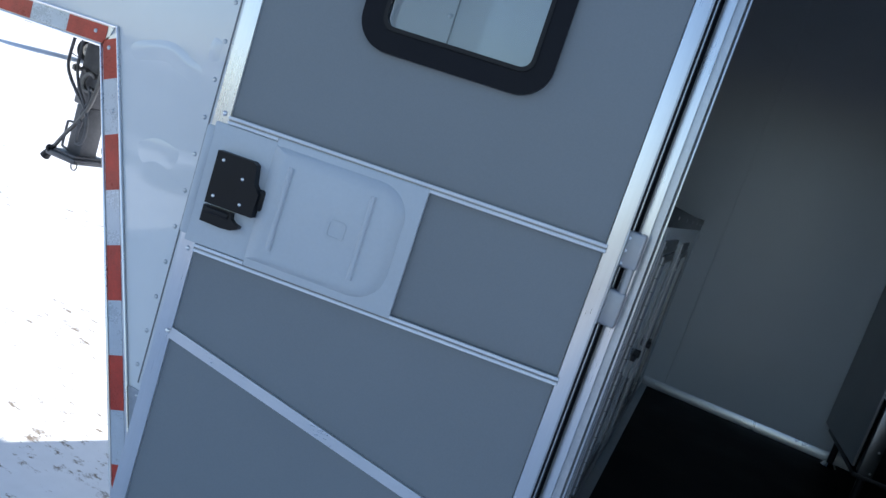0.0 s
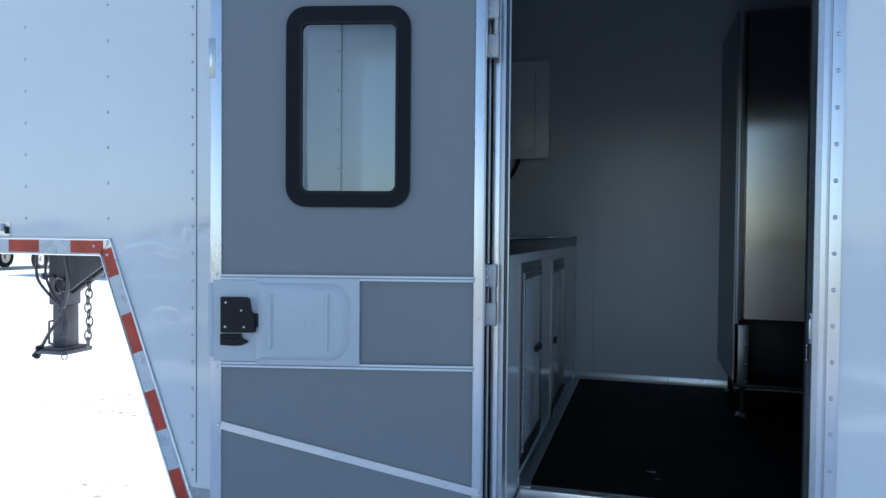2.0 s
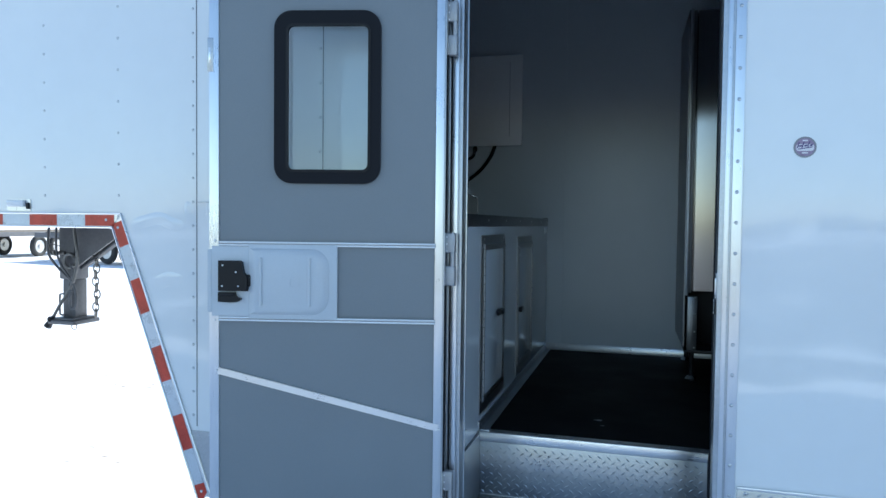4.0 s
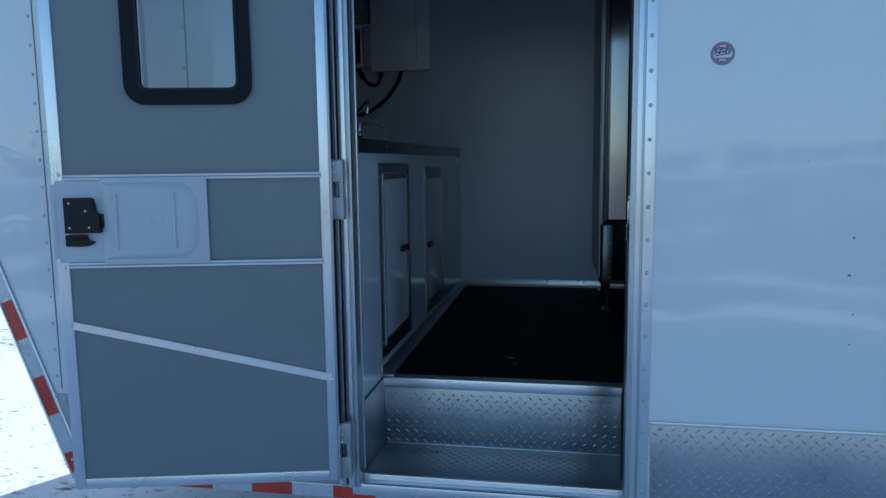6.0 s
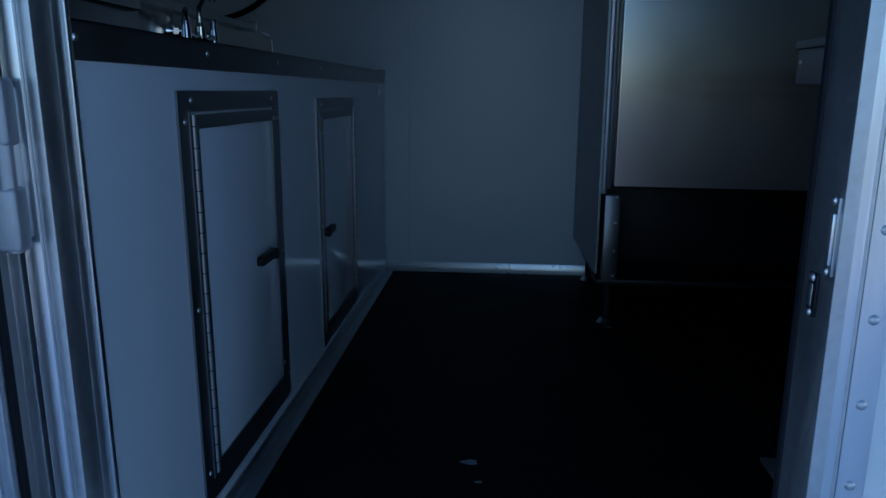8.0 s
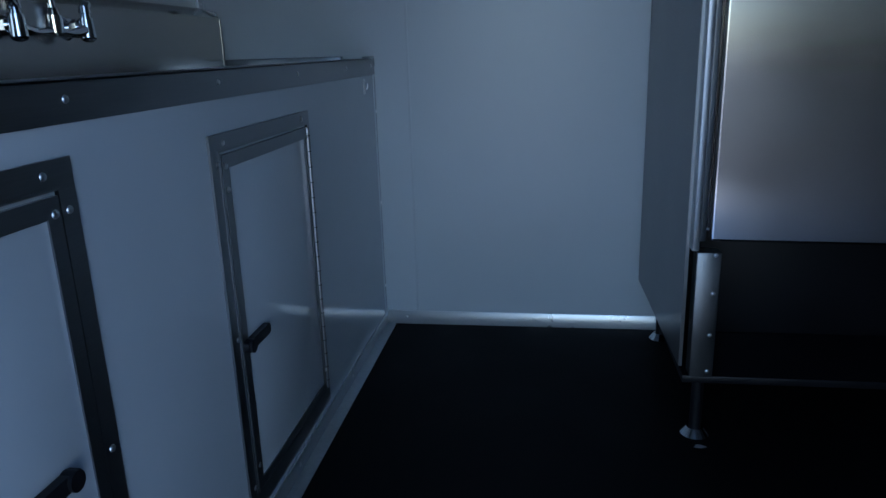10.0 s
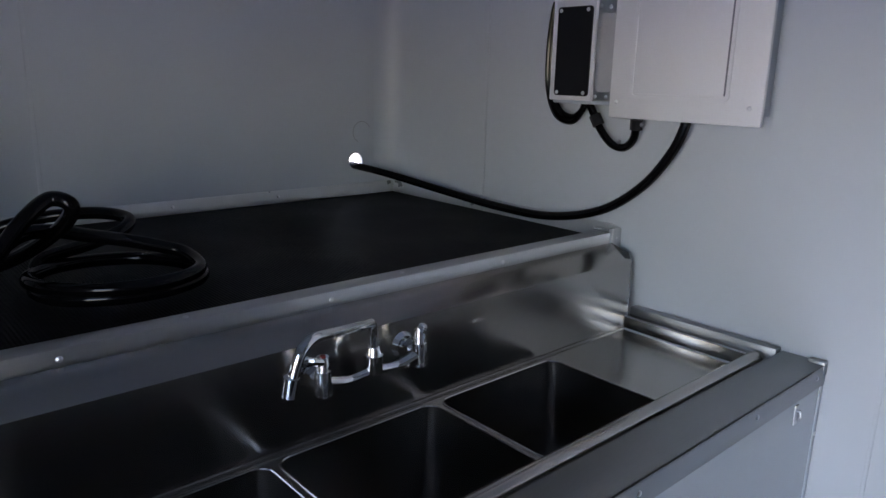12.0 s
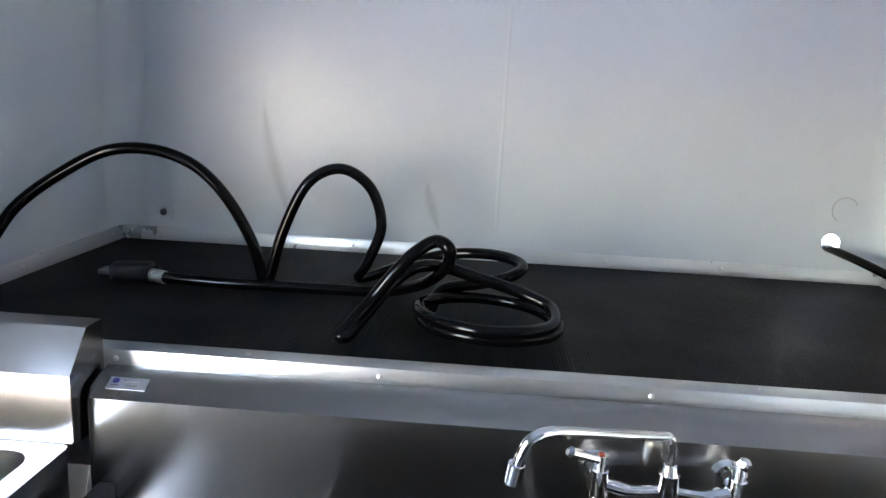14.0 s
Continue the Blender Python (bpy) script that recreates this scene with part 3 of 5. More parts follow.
# ---------------------------------------------------------------- entry frame
fr = thing("door_frame", (0.5, YO, BOT), "mill aluminium entry frame with rivets and rubber seal", "door frame", kind="structure")
for x0, x1, y0, y1, m in ((0.921, 0.937, YO - 0.024, -0.085, ALUDULL), (0.936, 0.953, YO - 0.013, YO + 0.018, ALU), (0.953, 0.961, YO - 0.006, YO + 0.018, ALUDULL), (0.961, 0.993, YO - 0.006, YO - 0.0006, ALU)):
    part("jamb_rail", boxed((x0, y0, BOT), (x1, y1, OTOP + 0.09), 0.002), m, fr)
for x0, x1, y0, y1, m in ((-0.004, 0.012, YO - 0.022, YO + 0.018, ALUDULL), (0.012, 0.020, YO - 0.008, YO + 0.018, GASKET), (0.020, 0.042, YO - 0.024, YO + 0.018, ALU), (0.042, 0.058, YO - 0.020, YO + 0.0185, ALUDULL)):
    part("jamb_rail", boxed((x0, y0, BOT), (x1, y1, OTOP + 0.09), 0.002), m, fr)
part("jamb_liner", boxed((0.030, YO + 0.019, F - 0.25), (0.058, -0.097, OTOP), 0.003), ALUDULL, fr)
part("jamb_return", boxed((0.0565, -0.1005, F - 0.25), (0.0615, -0.0905, OTOP), 0.002), ALU, fr)
part("head_rail", boxed((0.0, YO - 0.009, OTOP), (1.0, YO - 0.001, OTOP + 0.06), 0.002), ALUX, fr)
part("head_liner", boxed((0.06, YO, OTOP - 0.02), (0.93, -0.09, OTOP - 0.001), 0.002), ALUDULL, fr)
part("sill", boxed((0.03, YO - 0.016, BOT - 0.028), (0.985, YO + 0.0195, BOT + 0.012), 0.003), ALUX, fr)
part("sill_lip", boxed((0.05, YO + 0.020, BOT - 0.030), (0.93, YO + 0.032, 0.478), 0.003), ALUX, fr)
seal = smooth_line([(0.921, -0.086, 0.50), (0.918, -0.086, 0.72), (0.9185, -0.086, 0.78), (0.924, -0.086, 0.84), (0.922, -0.086, 1.0), (0.9215, -0.086, OTOP)], 6)
part("rubber_seal", tube(bmesh.new(), seal, 0.006, 8), GASKET, fr)
z = 0.49
while z < OTOP + 0.05:
    dot("rivet", RIVET, (0.976, YO - 0.006, z), fr)
    z += 0.100
for x in (0.12, 0.24, 0.38, 0.52, 0.66, 0.80, 0.90):
    dot("rivet", RIVET, (x, YO - 0.016, BOT - 0.016), fr)
# strike plate and latch keeper on the closing side
strike = thing("strike_plate", (0.92, -0.14, 1.36), "dark latch keeper with a worn steel striker", "latch")
part("striker_plate", boxed((0.9185, -0.158, 1.340), (0.9213, -0.138, 1.425), 0.001), ALUDULL, strike)
part("striker_bar", boxed((0.9145, -0.157, 1.352), (0.9185, -0.150, 1.408), 0.0015), ALU, strike, "worn bright striker bar")
part("keeper", boxed((0.9170, -0.132, 1.286), (0.9213, -0.112, 1.336), 0.002), BLACK, strike)
part("keeper_slot", boxed((0.9155, -0.126, 1.298), (0.9172, -0.118, 1.324), 0.0008), ALUDULL, strike)
for q in ((0.917, -0.122, 1.331), (0.917, -0.122, 1.291), (0.9185, -0.147, 1.421), (0.9185, -0.147, 1.344)):
    dot("screw", SCREW, q, strike, -90)

# step well of diamond plate
stp = thing("step_well", (0.5, 0.05, 0.45), "diamond plate step well below the entry floor", "step", kind="structure")
part("tread", boxed((0.03, YO + 0.032, 0.450), (0.985, 0.19, 0.465), 0.002), PLATE, stp)
tagged(part("raised_pattern", treads((0.06, YO + 0.035, 0.465), (1, 0, 0), (0, 1, 0), (0, 0, 1), 0.87, 0.28), PLATE, stp), kind="stuff")
part("riser", boxed((0.03, 0.186, 0.452), (0.985, 0.190, F - 0.032), 0.0015), PLATE, stp)
tagged(part("raised_pattern", treads((0.06, 0.186, 0.470), (1, 0, 0), (0, 0, 1), (0, -1, 0), 0.87, 0.215), PLATE, stp), kind="stuff")
part("side_plate", boxed((0.034, YO + 0.032, 0.452), (0.0575, 0.186, F - 0.002), 0.0015), PLATE, stp)
part("side_plate", boxed((0.955, YO + 0.032, 0.452), (0.985, 0.186, F - 0.002), 0.0015), PLATE, stp)
part("tread_seam", boxed((0.06, 0.181, 0.465), (0.955, 0.186, 0.469), 0.001), ALUX, stp)
part("nosing_face", boxed((0.052, 0.180, F - 0.034), (0.975, 0.186, F + 0.004), 0.0015), ALUX, stp)
part("nosing_top", boxed((0.052, 0.186, F + 0.0005), (0.975, 0.232, F + 0.004), 0.0012), ALUX, stp)
part("nosing_corner", boxed((0.052, 0.190, F + 0.004), (0.094, 0.225, F + 0.012), 0.003), ALUDULL, stp)
for x in (0.09, 0.25, 0.426, 0.614, 0.80, 0.94):
    dot("rivet", RIVET, (x, 0.208, F + 0.004), stp, 0, -90)

# ---------------------------------------------------------------- the entry door, folded back
A, B = Vector((-0.773, -0.416, 0)), Vector((-0.019, -0.241, 0))
D = (B - A).normalized()
OUT = Vector((D.y, -D.x, 0))          # from the door's inner face towards the yard


def dr(off=0.0):
    return lambda u, v: tuple(A + D * u + OUT * off + Vector((0, 0, v)))


def dbox(u0, v0, u1, v1, off0, off1, bev=0.0):
    """A box on the door: along it, up, and out from its face."""
    bm = boxed((u0, off0, v0), (u1, off1, v1), bev)
    for v in bm.verts:
        v.co = A + D * v.co.x + OUT * v.co.y + Vector((0, 0, v.co.z))
    return bm


def dtube(pts, r, seg=8):
    return tube(bmesh.new(), [A + D * u + OUT * o + Vector((0, 0, v)) for u, v, o in pts], r, seg)


U0, U1, Z0, Z1 = -0.034, 0.803, 0.505, 2.50
door = thing("door_1", tuple(A + D * 0.4 + Vector((0, 0, Z0))), "grey entry door with a dark-framed window, standing open", "door", kind="structure")
WIN = rrect(0.228, 1.738, 0.556, 2.292, 0.035)
part("door_panel", sheet([[(U0 + 0.03, Z0 + 0.03), (U1 - 0.03, Z0 + 0.03), (U1 - 0.03, Z1 - 0.03), (U0 + 0.03, Z1 - 0.03)], WIN], dr(-0.038), tuple(OUT * 0.036)), DOORGREY, door)
for u0, v0, u1, v1, m in ((U0, Z0, 0.001, Z1, ALU), (0.774, Z0, U1, Z1, ALU), (0.001, Z0, 0.774, Z0 + 0.034, ALUX), (0.001, Z1 - 0.034, 0.774, Z1, ALUX)):
    part("stile", dbox(u0, v0, u1, v1, -0.042, 0.004, 0.002), m, door, "mill aluminium edge")
part("edge_bead", dbox(U1 - 0.002, Z0, U1 + 0.005, Z1, -0.030, -0.014, 0.002), ALUDULL, door)
part("rubber_seal", dtube([(U1 + 0.006, Z0, -0.036), (U1 + 0.006, Z1, -0.036)], 0.006), GASKET, door)
# ribs paler than their rail: the skylight on them is put into the colour
for z in (1.4895, 1.2205):
    r = part("cross_rail", dbox(0.001, z, 0.778, z + 0.0165, 0.0, 0.008, 0.001), STEELDK, door, "ribbed aluminium cross rail")
    for dz, ends in ((0.0033, ((0.002, 0.112), (0.430, 0.777)) if z > 1.4 else ((0.002, 0.777),)), (0.0132, ((0.002, 0.777),) if z > 1.4 else ((0.002, 0.112), (0.430, 0.777)))):
        for a, b in ends:
            part("rib", dtube([(a, z + dz, 0.0090), (b, z + dz, 0.0090)], 0.0034), ALU_SKYLIT, r)
d0, d1 = Vector((0.0, 1.040)), Vector((0.792, 0.851))
n2 = Vector((-(d1 - d0).normalized().y, (d1 - d0).normalized().x)) * 0.012
part("brace", sheet([[tuple(d0 - n2), tuple(d1 - n2), tuple(d1 + n2), tuple(d0 + n2)]], dr(-0.001), tuple(OUT * 0.007)), ALUX, door, "slanting flat aluminium brace")
TURN = math.degrees(math.atan2(D.y, D.x))
for u, v, o in ((-0.006, 1.041, 0.006), (0.796, 0.846, 0.006), (-0.012, 1.507, 0.005), (-0.012, 1.222, 0.005), (-0.016, 2.36, 0.005), (0.79, 2.42, 0.005)):
    dot("screw", SCREW, tuple(A + D * u + OUT * o + Vector((0, 0, v))), door, TURN)
w = part("window_frame", sheet([rrect(0.202, 1.713, 0.580, 2.317, 0.062, 8), rrect(0.251, 1.761, 0.536, 2.264, 0.022)], dr(-0.004), tuple(OUT * 0.016)), GASKET, door, "black rubber window frame")
part("frame_lip", sheet([rrect(0.244, 1.754, 0.543, 2.271, 0.026), rrect(0.252, 1.762, 0.535, 2.263, 0.02)], dr(0.0122), tuple(OUT * 0.003)), BLACK, w)
pane = part("pane", sheet([rrect(0.249, 1.759, 0.538, 2.266, 0.022)], dr(-0.022), tuple(OUT * 0.004)), GLASS, w, "clear window glass", False)
pane.visible_shadow = False
# latch tray
tray = part("latch_tray", dbox(-0.024, 1.2380, 0.426, 1.4885, 0.0, 0.008, 0.002), LATCHWHITE, door, "pale grey moulded latch tray")
part("tray_shoulder", dbox(0.112, 1.2300, 0.430, 1.4965, 0.0, 0.0115, 0.003), LATCHWHITE, tray)
part("tray_flange", dbox(-0.040, 1.250, -0.020, 1.478, -0.03, 0.010, 0.006), LATCHWHITE, tray)
def tray_line(k):
    """The tray's bulging outline, drawn in by k."""
    r, u1 = 0.066 - k * 0.7, 0.402 - k
    arc = [radians(a) for a in range(0, 91, 10)]
    return [(0.112 + k * 2.4, 1.246 + k)] + [(u1 - r + r * math.sin(a), 1.246 + k + r - r * math.cos(a)) for a in arc] + [(u1 - r + r * math.cos(a), 1.482 - k - r + r * math.sin(a)) for a in arc] + [(0.112 + k * 2.4, 1.482 - k)]


bm = bmesh.new()
rings = [[bm.verts.new(dr(h)(u, v)) for u, v in tray_line(k)] for k, h in ((0.0, 0.0110), (0.004, 0.016), (0.014, 0.023), (0.026, 0.027))]
for lo, hi in zip(rings, rings[1:]):
    for i in range(len(lo)):
        bm.faces.new((lo[i], lo[(i + 1) % len(lo)], hi[(i + 1) % len(lo)], hi[i]))
bm.faces.new(rings[-1])
part("raised_field", bm, LATCHWHITE, tray)
for u in (0.160, 0.334):
    part("rib", dtube([(u, 1.280, 0.0275), (u, 1.450, 0.0275)], 0.006), LATCHWHITE, tray)
part("moulded_badge", sheet([rrect(0.262, 1.345, 0.300, 1.382, 0.008), rrect(0.266, 1.349, 0.296, 1.378, 0.006)], dr(0.0276), tuple(OUT * 0.0012)), LATCHWHITE, tray)
lock = part("latch_case", sheet([[(0.008, 1.330), (0.110, 1.330), (0.112, 1.378), (0.098, 1.395), (0.092, 1.432), (0.084, 1.437), (0.008, 1.437)]], dr(0.008), tuple(OUT * 0.022)), BLACK, door, "black latch case")
part("latch_shoulder", dbox(0.030, 1.345, 0.122, 1.388, 0.008, 0.018, 0.006), BLACK, lock)
part("paddle", sheet([[(0.004, 1.290), (0.050, 1.288), (0.072, 1.290), (0.086, 1.297), (0.088, 1.303), (0.076, 1.306), (0.068, 1.312), (0.066, 1.324), (0.004, 1.324)]], dr(0.008), tuple(OUT * 0.014)), BLACK, door, "black paddle handle")
part("paddle_tip", dbox(0.010, 1.309, 0.062, 1.322, 0.014, 0.026, 0.004), BLACK, door)
for u, v in ((0.024, 1.421), (0.072, 1.397), (0.022, 1.347), (0.080, 1.347)):
    dot("screw", SMALL_SCREW, tuple(A + D * u + OUT * 0.030 + Vector((0, 0, v))), door, TURN)
part("edge_bolt", dbox(-0.040, 2.105, -0.018, 2.225, -0.02, 0.0065, 0.003), ALUDULL, door, "worn steel edge bolt")
part("edge_bolt_slot", dbox(-0.034, 2.135, -0.026, 2.19, 0.006, 0.009, 0.001), ALU, door)


def hinge(z):
    """A two-leaf strap hinge on the entry door."""
    x0, y0 = 0.021, -0.192
    ob = part("hinge", cyl(bmesh.new(), (x0 + 0.012, y0, z - 0.095), (x0 + 0.012, y0, z + 0.095), 0.0085, seg=14), HINGE, door, "satin aluminium strap hinge")
    for dz in (-0.095, 0.022):
        part("knuckle", boxed((x0 - 0.016, y0 - 0.0095, z + dz), (x0 + 0.022, y0 + 0.016, z + dz + 0.073), 0.006, 3), HINGE, ob)
    part("door_leaf", boxed((0.003, -0.220, z - 0.095), (0.012, -0.186, z + 0.095), 0.003), ALUDULL, ob)
    part("jamb_leaf", boxed((0.022, -0.188, z - 0.085), (0.032, YO - 0.020, z + 0.085), 0.003), ALUDULL, ob)
    for k in (0.03, 0.055, 0.08):
        dot("screw", SMALL_SCREW, (x0 - 0.008, y0 - 0.0095, z + k), ob)


for z in (2.265, 1.449, 0.590):
    hinge(z)
catch = thing("door_catch", (-1.02, YO, 1.655), "small bent metal door catch on the trailer side", "catch")
part("tab", boxed((-1.048, YO - 0.012, 1.650), (-0.99, YO - 0.0005, 1.6545), 0.001), ALUDULL, catch)
part("plate", boxed((-1.012, YO - 0.006, 1.60), (-0.985, YO - 0.0005, 1.662), 0.001), SKIN, catch)
bracket = thing("side_bracket", (-0.97, YO, 0.5), "white upright corner trim beside the door edge", "trim", kind="structure")
part("upright", boxed((-0.985, YO - 0.010, BOT), (-0.945, YO - 0.0008, ROOF), 0.004), SKIN, bracket)
for z in (0.62, 0.98, 1.30, 1.61):
    dot("rivet", RIVET, (-0.975, YO - 0.010, z), bracket)

for x, z, r in ((1.552, 1.300, 0.0035), (1.545, 1.190, 0.0042), (1.560, 1.075, 0.0025), (1.555, 0.985, 0.0025), (1.42, 1.52, 0.002), (1.62, 1.71, 0.0025)):
    lp = [(x + r * (1 + 0.3 * math.sin(2 * a + z * 7)) * math.cos(a), z + r * math.sin(a)) for a in [2 * math.pi * k / 12 for k in range(12)]]
    tagged(done("skin_ding", sheet([lp], xz(YO - 0.0012), (0, 0.0009, 0)), SEAL), "small dark ding in the white skin", "stain", kind="structure")


def dent(name, line, width, rise, label):
    """A soft crease pressed into the skin along a line, fading into the sheet at its rim."""
    path = smooth_line([(x, 0.0, z) for x, z in line], 8)
    bm, n, k = bmesh.new(), len(path), 14
    grid = []
    for i, p in enumerate(path):
        a, b = Vector(path[max(0, i - 1)]), Vector(path[min(n - 1, i + 1)])
        t = (b - a).normalized()
        side = Vector((-t.z, 0, t.x))
        fade = math.sin(math.pi * i / (n - 1)) ** 1.3
        row = []
        for j in range(k + 1):
            f = j / k * 2 - 1
            q = Vector(p) + side * f * width
            row.append(bm.verts.new((q.x, YO + 0.0015 - 0.0020 * (1 - abs(f) ** 4) * min(1.0, 2.5 * fade) - rise * fade * 0.5 * (1 + math.cos(math.pi * f)) * (1 + 0.5 * math.sin(f * 3)), q.z)))
        grid.append(row)
    for i in range(n - 1):
        for j in range(k):
            bm.faces.new((grid[i][j], grid[i + 1][j], grid[i + 1][j + 1], grid[i][j + 1]))
    return tagged(done(name, bm, SKIN), label, "dent", kind="structure")


dent("trim_dent_crease", [(-1.400, 1.545), (-1.312, 1.571), (-1.237, 1.584), (-1.172, 1.561), (-1.095, 1.543)], 0.034, 0.0026, "long curved crease in the white skin")
dent("trim_dent_dimple", [(-1.092, 1.590), (-1.100, 1.625), (-1.092, 1.660)], 0.024, 0.0018, "small dimple in the white skin")
dent("trim_dent_low", [(-1.270, 1.300), (-1.196, 1.335), (-1.110, 1.315)], 0.040, 0.0012, "shallow dent in the white skin")
# marker lamp and round badge on the skin
lamp = thing("marker_lamp", (-1.96, YO, 1.64), "small clear clearance lamp on a chrome base", "lamp")
part("base", sheet([rrect(-2.030, 1.612, -1.898, 1.664, 0.010)], xz(YO - 0.004), (0, 0.0036, 0)), ALU, lamp)
part("lens", boxed((-2.02, YO - 0.020, 1.630), (-1.925, YO - 0.004, 1.660), 0.006), LENS, lamp)
part("socket", boxed((-1.918, YO - 0.012, 1.620), (-1.904, YO - 0.004, 1.648), 0.003), BLACK, lamp)
badge = thing("round_sticker", (1.174, YO, 1.832), "round purple and silver sticker with worn script", "sticker")
part("disc", sheet([circle(1.174, 1.832, 0.0335)], xz(YO - 0.0016), (0, 0.0012, 0)), INK_GREY, badge, smooth=False)
part("field", sheet([circle(1.174, 1.832, 0.0285)], xz(YO - 0.0022), (0, 0.0005, 0)), INK_PINK, badge, smooth=False)
part("badge_band", sheet([rrect(1.148, 1.820, 1.200, 1.842, 0.008, 4)], xz(YO - 0.0026), (0, 0.0003, 0)), INK_WHITE, badge, smooth=False)
for k, (u, v, a, b, tilt) in enumerate(((-0.020, 0.006, 0.004, 0.018, 0.3), (-0.013, 0.004, 0.010, 0.006, 0.3), (-0.006, 0.008, 0.004, 0.020, 0.3), (0.002, 0.005, 0.009, 0.006, 0.3), (0.010, 0.008, 0.004, 0.020, 0.3), (0.018, 0.006, 0.008, 0.007, 0.3), (0.0, -0.003, 0.042, 0.003, 0.08))):
    lp = [(1.174 + u + p + q * tilt, 1.832 + v + q + p * 0.15) for p, q in ((-a / 2, -b / 2), (a / 2, -b / 2), (a / 2, b / 2), (-a / 2, b / 2))]
    part("mark", sheet([lp], xz(YO - 0.0031), (0, 0.0004, 0)), INK_PURPLE, badge, smooth=False)
for v, a in ((-0.010, 0.030), (-0.018, 0.018), (0.021, 0.016)):
    part("mark", sheet([rrect(1.174 - a / 2, 1.832 + v - 0.0022, 1.174 + a / 2, 1.832 + v + 0.0022, 0.001, 2)], xz(YO - 0.0031), (0, 0.0004, 0)), INK_WHITE, badge, smooth=False)

# ---------------------------------------------------------------- sink cabinet
XC = 0.047
cab = thing("sink_cabinet", (-0.2, 1.0, F), "white panelled cabinet under the sinks, steel-trimmed", "cabinet")


def cab_hole(y0, y1, z0, z1):
    return [(y0, z0), (y1, z0), (y1, z1), (y0, z1)]


C1, C2 = (0.190, 0.705, 0.788, 1.530), (1.046, 1.545, 0.780, 1.510)
part("front_panel", sheet([[(YI, F), (YF - 0.001, F), (YF - 0.001, 1.60), (YI, 1.60)], cab_hole(C1[0] + 0.05, C1[1] - 0.04, C1[2] + 0.05, C1[3] - 0.05), cab_hole(C2[0] + 0.05, C2[1] - 0.04, C2[2] + 0.05, C2[3] - 0.04)],
                         yz(XC - 0.016), (0.016, 0, 0)), CAB, cab)
part("end_trim", boxed((XC, YF - 0.018, F + 0.04), (XC + 0.003, YF - 0.002, 1.566), 0.001), CAB, cab)
part("lip", boxed((XC, YI, 1.566), (XC + 0.004, YF - 0.002, 1.615), 0.001), STEELDK, cab, "dull stainless edge angle")
part("lip_top", boxed((-0.046, YI, 1.611), (XC + 0.004, YF - 0.002, 1.615), 0.001), STEELDK, cab)
part("toe_strip", boxed((XC, 0.190, F), (XC + 0.004, YF - 0.004, F + 0.040), 0.001), ALUDULL, cab, "grey aluminium toe strip")
part("toe_strip_foot", boxed((XC + 0.004, 0.232, F), (XC + 0.036, YF - 0.004, F + 0.004), 0.001), ALUDULL, cab)
part("end_post", boxed((XC - 0.03, YF - 0.022, 1.590), (XC + 0.006, YF - 0.002, 1.622), 0.003), STEELDK, cab)
for y in (-0.07, 0.322, 0.715, 1.106, 1.498, 1.89, 2.17):
    dot("screw", SCREW, (XC + 0.004, y, 1.593), cab, 90)
for y in (0.23, 0.75, 1.3, 1.75, 2.1):
    dot("screw", SCREW, (XC + 0.004, y, F + 0.022), cab, 90)
for z in (0.86, 1.15, 1.45):
    dot("screw", SCREW, (XC + 0.003, YF - 0.010, z), cab, 90)
hook = thing("small_hook", (XC, 2.09, 1.53), "small bent steel hook on the cabinet end", "hook")
part("hook_plate", boxed((XC, 2.080, 1.512), (XC + 0.003, 2.096, 1.556), 0.001), ALUDULL, hook)
part("hook_bar", tube(bmesh.new(), smooth_line([(XC + 0.003, 2.088, 1.543), (XC + 0.010, 2.086, 1.545), (XC + 0.013, 2.084, 1.534), (XC + 0.008, 2.084, 1.526)], 4), 0.0025, 8), ALUDULL, hook)


